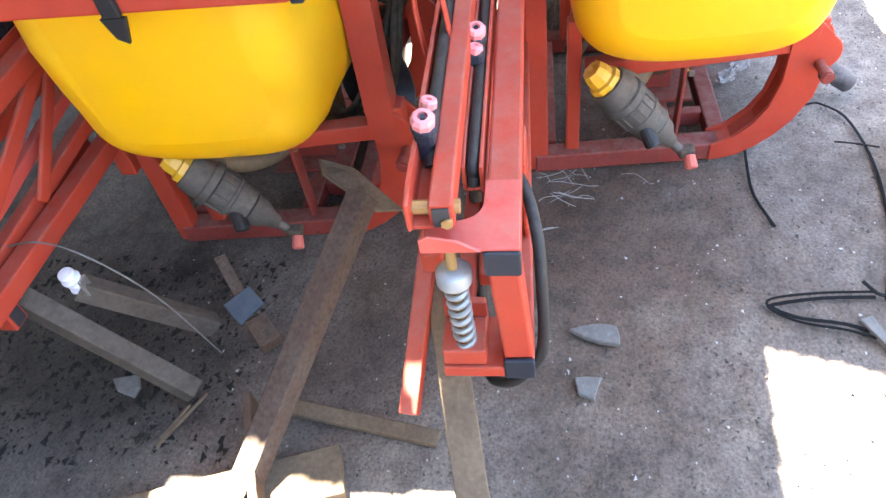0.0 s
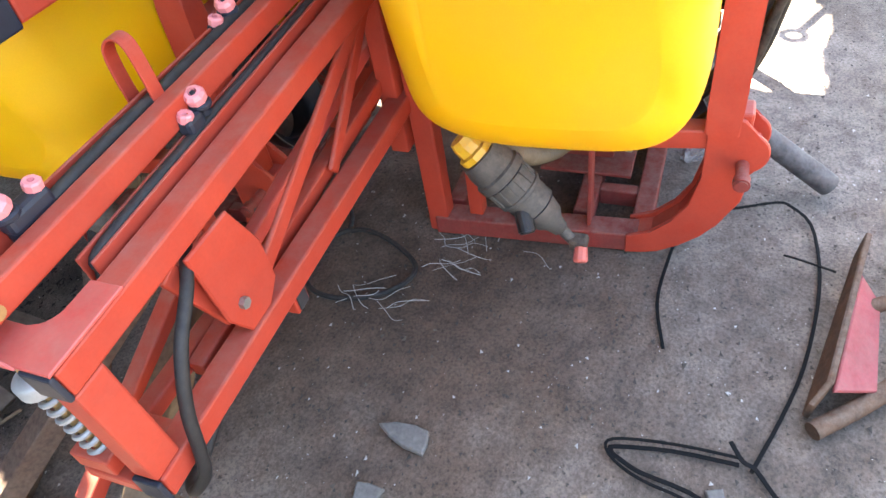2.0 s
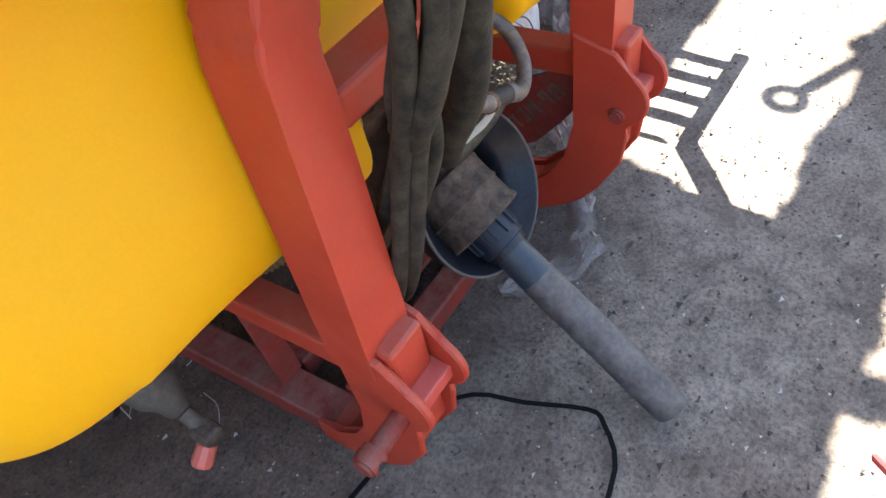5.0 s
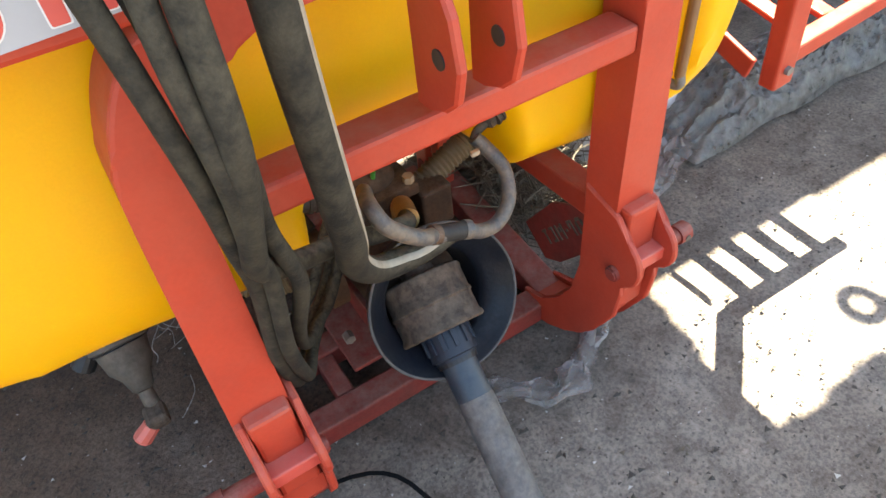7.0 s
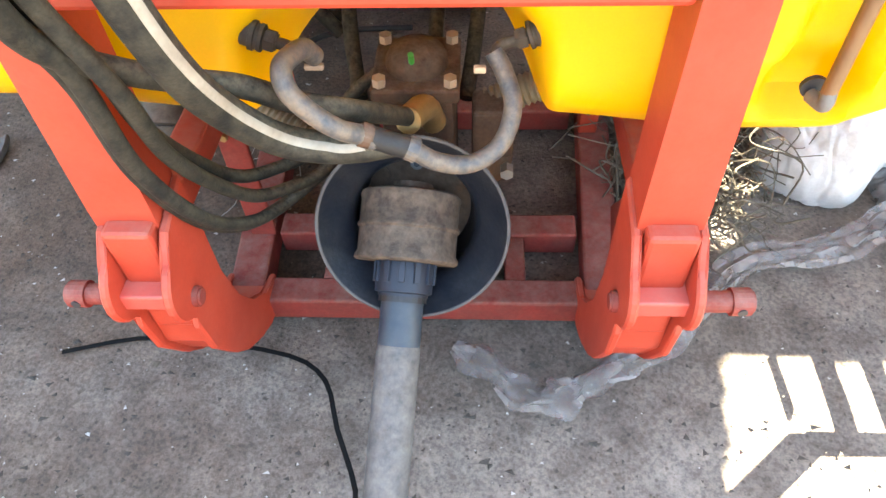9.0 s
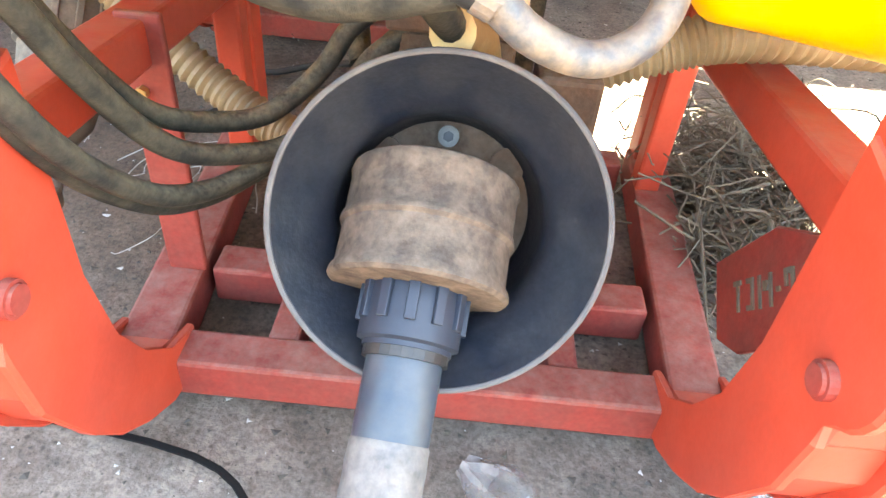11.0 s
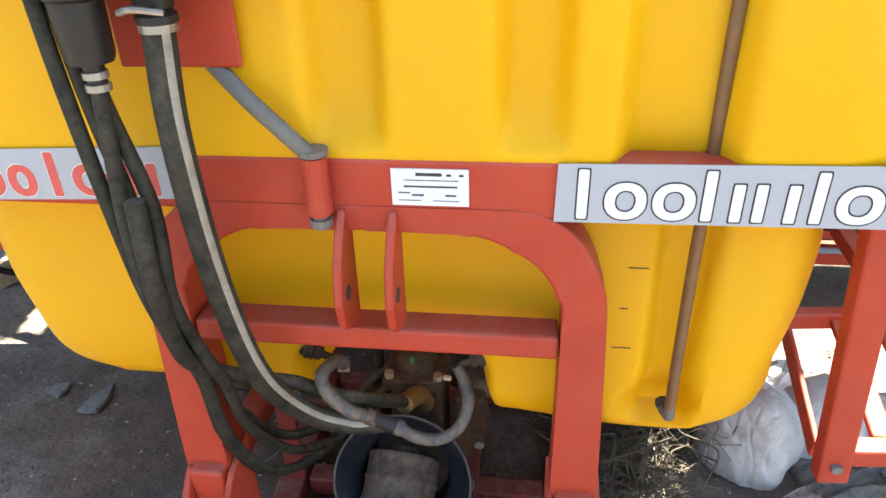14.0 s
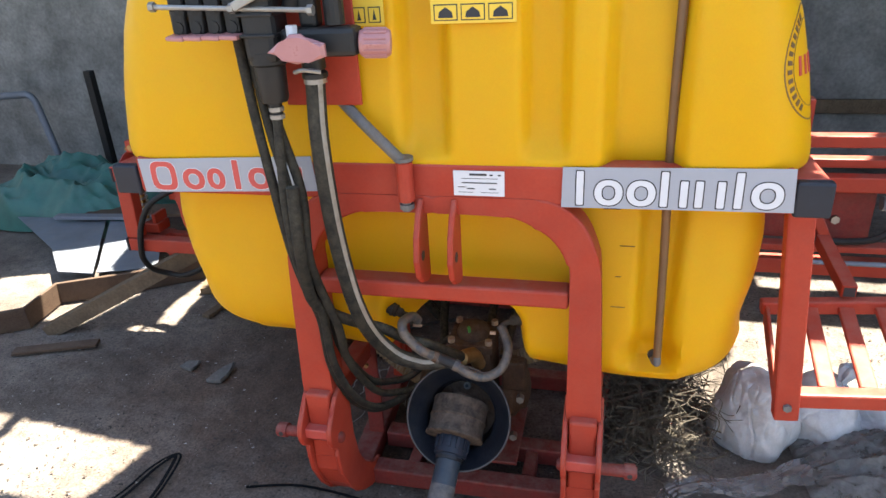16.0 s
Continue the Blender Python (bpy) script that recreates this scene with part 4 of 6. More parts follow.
        part("elbow", sweep([at + way * 0.02, at + way * 0.038, at + way * 0.045 + Vector((0, 0, -0.004)), Vector(tip)], 0.0068, 12), FITTING, fitting, smooth=True)
    deep = [(-0.262, -0.014, 0.685), (-0.268, 0.015, 0.544), (-0.253, 0.067, 0.412), (-0.235, 0.138, 0.326), (-0.211, 0.198, 0.291), (-0.174, 0.245, 0.293), (-0.126, 0.284, 0.318), (-0.088, 0.302, 0.372), (-0.045, 0.32, 0.415)]
    high = [(-0.236, -0.014, 0.674), (-0.246, 0.030, 0.562), (-0.240, 0.093, 0.454), (-0.222, 0.153, 0.372), (-0.189, 0.207, 0.337), (-0.150, 0.245, 0.331), (-0.108, 0.282, 0.362), (-0.082, 0.295, 0.40), (-0.04, 0.31, 0.43)]
    tops = ([(-0.335, -0.05, 1.31), (-0.318, -0.062, 1.15), (-0.298, -0.07, 1.0), (-0.283, -0.068, 0.87), (-0.276, -0.046, 0.775)], [(-0.268, -0.068, 1.165), (-0.270, -0.076, 1.08), (-0.272, -0.084, 0.98), (-0.266, -0.086, 0.87), (-0.264, -0.058, 0.775)],
            [(-0.32, -0.04, 1.31), (-0.300, -0.052, 1.15), (-0.272, -0.062, 1.0), (-0.266, -0.058, 0.87), (-0.266, -0.030, 0.775)], [(-0.30, -0.03, 1.31), (-0.282, -0.05, 1.15), (-0.246, -0.06, 1.0), (-0.246, -0.07, 0.87), (-0.243, -0.044, 0.775)])
    for top, run, dx, dy, dz in ((tops[0], deep, -0.006, 0, -0.006), (tops[1], deep, 0.008, -0.014, 0.014), (tops[2], high, -0.012, 0.012, 0.018), (tops[3], high, 0.010, -0.006, -0.002)):
        pts = top + [(x + dx, y + dy, z + dz) for x, y, z in run]
        part("boom_hose", sweep(pts, 0.0096, 12), RUBBER, host, "black dusty hose", smooth=True)
    part("suction_hose", sweep([(-0.250, -0.088, 1.02), (-0.252, -0.092, 0.90), (-0.262, -0.066, 0.795), (-0.262, -0.038, 0.732), (-0.232, -0.003, 0.686), (-0.192, 0.024, 0.655), (-0.145, 0.050, 0.628), (-0.104, 0.072, 0.592), (-0.050, 0.086, 0.570), (0.002, 0.198, 0.468)], 0.0128, 12), RUBBER, host, "grey dusty hose", smooth=True)
    ribbed = lambda pts: sweep(pts, lambda t: 0.024 + 0.0022 * math.sin(t * 260), 14, per=40)
    part("ribbed_hose", ribbed([(0.11, 0.355, 0.366), (0.20, 0.36, 0.403), (0.28, 0.365, 0.424), (0.42, 0.39, 0.42), (0.58, 0.43, 0.40)]), HOSE_TAN, host, "brown ribbed suction hose", smooth=True)
    part("ribbed_hose", ribbed([(-0.12, 0.40, 0.24), (-0.20, 0.44, 0.22), (-0.30, 0.48, 0.26), (-0.40, 0.50, 0.34), (-0.45, 0.54, 0.39)]), HOSE_TAN, host, "brown ribbed suction hose", smooth=True)
    for dy, dz in ((0, 0), (0.028, 0.012)):
        part("under_hose", sweep([(-0.34, 0.64 + dy, 0.40 + dz), (-0.26, 0.60 + dy, 0.41 + dz), (-0.2, 0.57 + dy, 0.412 + dz), (-0.15, 0.56 + dy, 0.36 + dz)], 0.013, 10), RUBBER, host, "black dusty hose", smooth=True)
    for x in (-0.10, 0.075, 0.02):
        part("rear_hose", sweep([(x, 0.40, 0.34), (x * 1.2, 0.50, 0.40), (x * 1.3, 0.60, 0.46), (x * 1.2, 0.72, 0.62)], 0.013, 10), RUBBER, host, smooth=True)


def control_valve(host):
    """The spray control valve on its red plate."""
    part("mounting_plate", box((-0.28, 0.002, 1.158), (-0.124, 0.009, 1.42), 0.003), RED, host, "red steel mounting plate")
    part("valve_rod", sweep([(-0.185, 0.03, 1.17), (-0.12, -0.01, 1.125), (-0.075, -0.01, 1.078), (-0.050, 0.0, 1.046)], 0.011, 10, per=4), GREY_ROD, host, smooth=True)
    part("rod_socket", rod((-0.05, 0.002, 1.05), (-0.05, 0.002, 0.965), 0.017, 16, bevel=0.003), RED, host)
    part("rod_tip", rod((-0.05, 0.002, 0.965), (-0.05, 0.002, 0.945), 0.015, 12, bevel=0.005), GREY_ROD, host)
    part("rod_collar", rod((-0.05, 0.002, 1.05), (-0.05, 0.002, 1.057), 0.02, 12), GREY_ROD, host)
    block = part("valve_body", box((-0.297, -0.10, 1.255), (-0.235, -0.03, 1.375), 0.012), BLACK, host, "black plastic valve body")
    part("body_cover", box((-0.305, -0.095, 1.372), (-0.228, -0.035, 1.40), 0.006), STEEL, block, "bright metal cover")
    for z in (1.30, 1.335, 1.36):
        part("rib", box((-0.300, -0.104, z), (-0.232, -0.03, z + 0.006), 0.002), BLACK, block)
    part("filter_bowl", lathe([(0.034, 0), (0.034, 0.02), (0.029, 0.024), (0.027, 0.082), (0.024, 0.09), (0.012, 0.092), (0.011, 0.12)], (-0.268, -0.068, 1.272), (0, 0, -1), 20), BLACK, block, smooth=True)
    for z in (1.172, 1.158):
        part("hose_clamp", rod((-0.268, -0.068, z), (-0.268, -0.068, z - 0.008), 0.0145, 14), STEEL, block)
    for k in range(4):
        x = -0.428 + k * 0.036
        section = part("section_valve", box((x - 0.015, -0.085, 1.305), (x + 0.015, -0.04, 1.40), 0.006), BLACK, host)
        part("neck", rod((x, -0.07, 1.34), (x, -0.07, 1.347), 0.019, 14), BLACK, section)
        part("plunger", rod((x, -0.088, 1.318), (x, -0.075, 1.318), 0.011, 10), BLACK, section)
        part("lever", plate([(x - 0.018, -0.105, 1.302), (x + 0.016, -0.105, 1.300), (x + 0.020, -0.05, 1.306), (x - 0.014, -0.05, 1.308)], 0.008, 0.002), FADED_PINK, section, "faded pink lever")
    part("tie_rod", rod((-0.468, -0.10, 1.357), (-0.155, -0.10, 1.343), 0.0045, 10), STEEL, host)
    for x, z in ((-0.462, 1.357), (-0.306, 1.350), (-0.16, 1.343)):
        part("nut", rod((x - 0.005, -0.10, z), (x + 0.005, -0.10, z), 0.009, 6), STEEL, host)
    for x, z, r in ((-0.345, 1.383, 0.012), (-0.318, 1.388, 0.014), (-0.25, 1.40, 0.013), (-0.225, 1.385, 0.010)):
        part("union_nut", rod((x, -0.075, z - 0.012), (x, -0.075, z + 0.014), r, 6, bevel=0.002), STEEL, host, "bright metal union nut")
    part("crank_link", beam((-0.30, -0.108, 1.352), (-0.225, -0.108, 1.385), 0.006, 0.016, 0.002), STEEL, host)
    part("return_elbow", sweep([(-0.215, -0.06, 1.345), (-0.20, -0.065, 1.39), (-0.18, -0.06, 1.42)], 0.016, 12), BLACK, host, smooth=True)
    part("cable", sweep([(-0.46, -0.06, 1.385), (-0.40, -0.10, 1.41), (-0.34, -0.09, 1.43)], 0.004, 8), RUBBER_DARK, host, smooth=True)
    arm = part("pressure_arm", box((-0.234, -0.085, 1.262), (-0.092, -0.035, 1.312), 0.01), BLACK, host)
    knob = part("knob", lathe([(0.01, 0), (0.021, 0.003), (0.024, 0.008), (0.024, 0.052), (0.021, 0.057), (0.012, 0.058), (0.012, 0.045)], (-0.095, -0.062, 1.283), (1, 0.25, -0.05), 14), FADED_PINK, arm, "pink ribbed pressure knob", smooth=True)
    ahead = Vector((1, 0.25, -0.05)).normalized()
    aside = ahead.cross(Vector((0, 0, 1))).normalized()
    over = aside.cross(ahead)
    for k in range(14):
        w = aside * math.cos(k * math.pi / 7) + over * math.sin(k * math.pi / 7)
        at = Vector((-0.095, -0.062, 1.283)) + w * 0.0243
        part("grip_rib", beam(at + ahead * 0.010, at + ahead * 0.050, 0.004, 0.004, 0.001, up=w), FADED_PINK, knob)
    part("butterfly_handle", plate([(-0.245, -0.11, 1.276), (-0.215, -0.11, 1.290), (-0.200, -0.11, 1.306), (-0.180, -0.11, 1.306), (-0.165, -0.11, 1.291), (-0.138, -0.11, 1.289), (-0.138, -0.11, 1.268), (-0.168, -0.11, 1.264), (-0.190, -0.11, 1.256), (-0.215, -0.11, 1.268)], 0.018, 0.005), FADED_PINK, arm, "faded pink butterfly handle")
    part("union", lathe([(0.022, 0), (0.022, 0.02), (0.018, 0.022), (0.024, 0.028), (0.024, 0.036), (0.017, 0.04)], (-0.190, -0.05, 1.258), (0, 0.02, -1), 18), BLACK, arm, smooth=True)
    part("clip", sweep([(-0.216, -0.078, 1.236), (-0.195, -0.086, 1.241), (-0.166, -0.076, 1.236)], 0.004, 8), STEEL, arm)
    part("clamp", rod((-0.190, -0.05, 1.222), (-0.190, -0.05, 1.212), 0.0215, 18), STEEL, arm)
    part("riser", box((-0.20, -0.07, 1.31), (-0.165, -0.035, 1.42), 0.008), BLACK, arm)
    part("gauge_port", rod((-0.135, -0.06, 1.315), (-0.135, -0.06, 1.40), 0.018, 14), BLACK, arm)
    part("cap_screw", rod((-0.207, -0.085, 1.30), (-0.207, -0.085, 1.318), 0.01, 10), WHITE, arm)


def outlined(host, line, hole, y, z_lift, face, edge, grow):
    """A flat shape with a thin edge of another colour, with a hole where one is given."""
    for name, push, depth, paint in (("letter", 0.0, y, edge), ("letter_face", grow, y - 0.0006, face)):
        bm = bmesh.new()
        for front in (depth, depth + 0.0005):
            outer = [bm.verts.new((cx + (w - push) * u, front, cz + (h - push) * v + z_lift)) for cx, cz, w, h, u, v in line]
            if hole:
                inner = [bm.verts.new((cx + (w + push) * u, front, cz + (h + push) * v + z_lift)) for cx, cz, w, h, u, v in hole]
                for k in range(len(outer)):
                    bm.faces.new((outer[k], outer[(k + 1) % len(outer)], inner[(k + 1) % len(outer)], inner[k]))
            else:
                bm.faces.new(outer)
        part(name, bm, paint, host)


def lettering(host, spans, z0, x0, tall, low, face, edge, climb, stroke, grow):
    """Plain rings and bars in place of a word (start, width, kind): o ring, l one tall bar, n two bars, h a tall and a low bar, b tall ring."""
    def rounded(cx, cz, w, h, power):
        out = []
        for k in range(28):
            a = 2 * math.pi * (k + 0.5) / 28
            c, q = math.cos(a), math.sin(a)
            out.append((cx, cz, w, h, math.copysign(abs(c) ** power, c), math.copysign(abs(q) ** power, q)))
        return out

    for start, width, kind in spans:
        z = z0 + (start - x0) * climb
        mid = start + width / 2
        if kind in "ob":
            h = tall if kind == "b" else low
            power = 0.55 if kind == "b" else 0.9
            outlined(host, rounded(mid, z + h / 2, width / 2, h / 2, power), rounded(mid, z + h / 2, width / 2 - stroke, h / 2 - stroke * 0.85, power), 0.0156, 0, face, edge, grow)
        bars = {"l": [(mid, tall)], "n": [(start + stroke / 2, low), (start + width - stroke / 2, low)], "h": [(start + stroke / 2, tall), (start + width - stroke / 2, low)]}
        for cx, h in bars.get(kind, ()):
            outlined(host, rounded(cx, z + h / 2, stroke / 2, h / 2, 0.15), None, 0.0156, 0, face, edge, grow)


def decals(host):
    left = part("name_strip", plate([(-0.6626, 0.0172, 0.9595), (-0.2482, 0.0172, 0.9745), (-0.2533, 0.0172, 1.0495), (-0.6656, 0.0172, 1.0355)], 0.0024, 0), FOIL, host, "silver name strip with faded red letters")
    lettering(left, [(-0.641, 0.066, "b"), (-0.563, 0.056, "o"), (-0.503, 0.046, "o"), (-0.448, 0.036, "l"), (-0.404, 0.056, "o"), (-0.3256, 0.050, "n")], 0.9640, -0.6626, 0.068, 0.051, RED_FILM, WHITE, 0.036, 0.0165, 0.0014)
    right = part("name_strip", plate([(0.2557, 0.0172, 0.9585), (0.6659, 0.0172, 0.9625), (0.6609, 0.0172, 1.0445), (0.2577, 0.0172, 1.0385)], 0.0024, 0), FOIL, host, "silver name strip with white outlined letters")
    lettering(right, [(0.262, 0.056, "l"), (0.315, 0.056, "o"), (0.374, 0.056, "o"), (0.434, 0.052, "h"), (0.495, 0.055, "n"), (0.560, 0.022, "l"), (0.590, 0.058, "o")], 0.9625, 0.2557, 0.072, 0.055, WHITE, PRINT_AND_HOLLOW_BLACK, 0.010, 0.0175, 0.0022)
    maker = part("maker_plate", box((0.045, 0.0165, 0.9755), (0.146, 0.0199, 1.0265), 0.0), WHITE, host, "white maker's plate with rows of print")
    for z, a, b, h in ((1.027, 0.082, 0.116, 0.0042), (1.027, 0.122, 0.128, 0.003), (1.027, 0.138, 0.144, 0.003), (1.0205, 0.066, 0.138, 0.0009), (1.011, 0.066, 0.136, 0.0022), (1.0025, 0.058, 0.074, 0.0014), (0.999, 0.076, 0.092, 0.0022), (0.999, 0.120, 0.134, 0.0022), (0.992, 0.058, 0.088, 0.0008), (0.992, 0.104, 0.138, 0.0008)):
        part("print_line", box((a - 0.0045, 0.0158, z - 0.0095), (b - 0.0045, 0.0165, z + h - 0.0095), 0), PRINT_AND_HOLLOW_BLACK, maker)
    for x0, x1, n in ((-0.135, -0.07, 2), (0.018, 0.172, 3)):
        sign = part("warning_label", box((x0, 0.0155, 1.302), (x1, 0.0175, 1.40), 0), LABEL_YELLOW, host, "yellow safety label with black pictograms")
        for k in range(n):
            a = x0 + 0.006 + k * (x1 - x0 - 0.006) / n
            b = a + (x1 - x0 - 0.006) / n - 0.006
            part("pictogram", box((a, 0.0148, 1.307), (b, 0.0155, 1.335), 0), PRINT_AND_HOLLOW_BLACK, sign)
            part("pictogram_field", box((a + 0.002, 0.0141, 1.309), (b - 0.002, 0.0148, 1.333), 0), LABEL_YELLOW, sign)
            part("symbol", plate([(a + 0.008, 0.0138, 1.312), (b - 0.008, 0.0138, 1.312), (b - 0.01, 0.0138, 1.322), ((a + b) / 2, 0.0138, 1.330), (a + 0.01, 0.0138, 1.322)], 0.0006, 0), PRINT_AND_HOLLOW_BLACK, sign)
    skin = BVHTree.FromBMesh(tank_mesh())

    def on_corner(u, v, lift):
        """A point of the tank's rounded corner, u along it and v up from the label's middle."""
        turn = radians(76) + u / 0.10
        way = Vector((math.sin(turn), -math.cos(turn), 0)) if turn < radians(90) else Vector((1, 0, 0))
        start = Vector((0.5885, 0.119 + max(turn - radians(90), 0) * 0.10, 1.213 + v)) + way * 0.4
        return skin.ray_cast(start, -way)[0] + way * lift

    def band(radius, wide, lift):
        bm = bmesh.new()
        rings = [[bm.verts.new(on_corner(r * math.cos(a * math.pi / 32), r * math.sin(a * math.pi / 32), h)) for a in range(64)] for r, h in ((radius - wide, -0.0005), (radius - wide, lift), (radius, lift), (radius, -0.0005))]
        for a, b in zip(rings, rings[1:]):
            for k in range(64):
                bm.faces.new((a[k], a[(k + 1) % 64], b[(k + 1) % 64], b[k]))
        return bm

    seal = part("round_label", band(0.098, 0.0026, 0.0008), LEVEL, host, "round maker's label printed as two thin brown rings", smooth=True)
    part("inner_ring", band(0.074, 0.0012, 0.0008), LEVEL, seal, smooth=True)
    for k in range(5):
        u = -0.056 + k * 0.025
        line = [on_corner(u + du, dv, 0.001) for du, dv in ((0, -0.016), (0.010, -0.016), (0.010, 0.016), (0, 0.016))]
        part("word_bar", plate(line, 0.0012, 0), RED_FILM, seal)
    for k in range(13):
        a = radians(115 + k * 10)
        line = [on_corner(math.cos(a + da) * r, math.sin(a + da) * r, 0.001) for da, r in ((-0.045, 0.079), (0.045, 0.079), (0.045, 0.090), (-0.045, 0.090))]
        part("print_bar", plate(line, 0.0012, 0), LEVEL, seal)
    for x, z, w in ((0.387, 0.842, 0.03), (0.352, 0.922, 0.035), (0.375, 0.70, 0.03), (0.372, 0.772, 0.012)):
        spot = skin.ray_cast(Vector((x, -0.5, z)), Vector((0, 1, 0)))[0]
        part("level_mark", box((x - w / 2, spot.y - 0.0012, z), (x + w / 2, spot.y + 0.004, z + 0.0018), 0.0005), RUST, host)
    for x, z, r in ((-0.049, 0.710, 0.0035), (0.025, 0.696, 0.005), (0.100, 0.701, 0.0035), (0.063, 0.712, 0.003), (-0.042, 0.670, 0.0014), (0.11, 0.672, 0.0016), (0.02, 0.66, 0.001), (0.005, 0.698, 0.0014)):
        spot, normal = skin.ray_cast(Vector((x, -0.5, z)), Vector((0, 1, 0)))[:2]
        part("rust_spot", lathe([(0, -0.001), (r, -0.001), (r * 0.8, 0.0007), (0, 0.001)], spot, normal if normal.y < 0 else -normal, 9), RUST, host)


def level_tube(host):
    tube = part("level_tube", sweep([(0.452, 0.06, 1.50), (0.45, 0.06, 1.2), (0.453, 0.067, 1.0), (0.460, 0.092, 0.8), (0.465, 0.100, 0.58)], 0.0088, 10), LEVEL, host, "brown clouded level tube", smooth=True)
    part("tube_socket", lathe([(0.014, 0), (0.014, 0.006), (0.0, 0.006)], (0.461, 0.128, 0.570), (-0.1, -1, -0.1), 20), PRINT_AND_HOLLOW_BLACK, tube)
    part("tube_elbow", sweep([(0.465, 0.100, 0.585), (0.465, 0.098, 0.566), (0.459, 0.12, 0.562)], 0.0085, 10), GREY_ROD, tube, smooth=True)


def field_sprayer(front):
    host = thing("field_sprayer", "red-framed field sprayer with a yellow plastic tank" if front else "second sprayer with yellow tank behind the folded boom", "sprayer", "sprayers in the shed")
    part("tank", tank_mesh(), YELLOW, host, "dusty yellow plastic tank", smooth=True)
    frame_parts(host)
    strainer(host)
    pump_parts(host)
    hoses(host)
    if front:
        control_valve(host)
        decals(host)
        level_tube(host)
    else:
        clasp = part("clasp", box((-0.757, 0.31, 1.026), (-0.735, 0.42, 1.050), 0.004), BLACK, host, "black rubber clasp on the frame")
        part("stem", box((-0.755, 0.348, 0.955), (-0.7405, 0.382, 1.025), 0.003), BLACK, clasp)
        part("hook", plate([(-0.748, 0.34, 0.954), (-0.748, 0.39, 0.954), (-0.748, 0.375, 0.915), (-0.748, 0.355, 0.905)], 0.014, 0.003), BLACK, clasp)
    return host


first = field_sprayer(True)
second = field_sprayer(False)
second.matrix_basis = pose(-0.266, 1.099, -0.025, 0, 0, -1)

# ---- drive shaft ----


def drive_shaft():
    host = thing("drive_shaft", "drive shaft with blue-grey tube guard hanging from the pump", "drive shaft")
    a, b = Vector((0.002, 0.20, 0.358)), Vector((-0.036, -0.25, 0.045))
    d = (b - a).normalized()
    part("yoke_guard", lathe([(0.045, 0.0), (0.066, 0.001), (0.071, 0.004), (0.0725, 0.009), (0.0705, 0.014), (0.0705, 0.046), (0.073, 0.049), (0.073, 0.053), (0.070, 0.056), (0.0705, 0.088), (0.074, 0.093), (0.0745, 0.098), (0.071, 0.101), (0.05, 0.101)], a + d * 0.025, d, 28), GUARD, host, "dusty tan rubber yoke guard", smooth=True)
    part("yoke", rod(a + d * 0.012, a + d * 0.05, 0.03, 14), RUST, host)
    collar = part("collar", lathe([(0.040, 0.0), (0.041, 0.03), (0.041, 0.056), (0.036, 0.058), (0.036, 0.062)], a + d * 0.112, d, 24), BLUE_BLACK, host, "dark blue plastic collar", smooth=True)
    teeth = bmesh.new()
    side = d.cross(Vector((1, 0, 0))).normalized()
    other = d.cross(side)
    for k in range(12):
        w = side * math.cos(k * math.pi / 6) + other * math.sin(k * math.pi / 6)
        beam(a + d * 0.116 + w * 0.041, a + d * 0.155 + w * 0.041, 0.009, 0.007, 0.001, teeth, up=w)
    part("teeth", teeth, BLUE_BLACK, collar)
    part("band", rod(a + d * 0.165, a + d * 0.182, 0.0345, 24), BLACK, collar)
    part("tube_guard", rod(a + d * 0.17, a + d * 0.25, 0.0305, 24), BLUE_TUBE, host, "blue-grey tube guard", smooth=True)
    length = (b - a).length
    part("worn_tube", lathe([(0.0305, 0), (0.0315, 0.003)] + [(0.0312 + 0.0006 * (k % 2), 0.008 + k * 0.0105) for k in range(26)] + [(0.031, length - 0.243), (0.029, length - 0.24), (0.026, length - 0.245), (0.026, length - 0.27)], a + d * 0.243, d, 24), GREY_TUBE, host, "scuffed grey end of the tube guard", smooth=True)
    return host


drive_shaft()

# ---- folded booms ----


def nozzle(host, main, small):
    """A nozzle holder: blue-black elbow with a large and a small pink cap."""
    m, s = Vector(main), Vector(small)
    body = part("nozzle", rod(m + Vector((0.004, 0.004, -0.075)), m + Vector((0.001, 0, -0.012)), 0.0135, 14, bevel=0.003), BLUE_BLACK, host, "blue-black nozzle holder with pink caps", smooth=True)
    part("holder", beam(m + Vector((-0.012, 0, -0.036)), Vector((s.x + 0.012, s.y, m.z - 0.036)) if s.x > m.x else Vector((s.x - 0.012, s.y, m.z - 0.036)), 0.032, 0.03, 0.008), BLUE_BLACK, body)
    part("collar", lathe([(0.018, 0), (0.020, 0.003), (0.020, 0.008), (0.016, 0.011)], m + Vector((0, 0, -0.026)), (0, -0.1, 1), 14), BLUE_BLACK, body)
    cap = part("spray_cap", lathe([(0.014, 0), (0.0185, 0.003), (0.0185, 0.014), (0.014, 0.020), (0.008, 0.021), (0.007, 0.012)], m + Vector((0, 0, -0.014)), (-0.35, -0.15, 1), 9), PINK, body)
    part("orifice", rod(m + Vector((-0.004, -0.0015, -0.003)), m + Vector((-0.0065, -0.0028, 0.004)), 0.0045, 8), BLUE_BLACK, cap)
    part("check_stem", rod(s + Vector((0, 0, -0.03)), s + Vector((0, 0, -0.006)), 0.011, 10), BLUE_BLACK, body)
    part("check_cap", lathe([(0.01, 0), (0.0135, 0.003), (0.0135, 0.014), (0.011, 0.017), (0.005, 0.017), (0.004, 0.010)], s + Vector((0, 0, -0.009)), (0.1, -0.25, 1), 9), PINK, body)
    return body


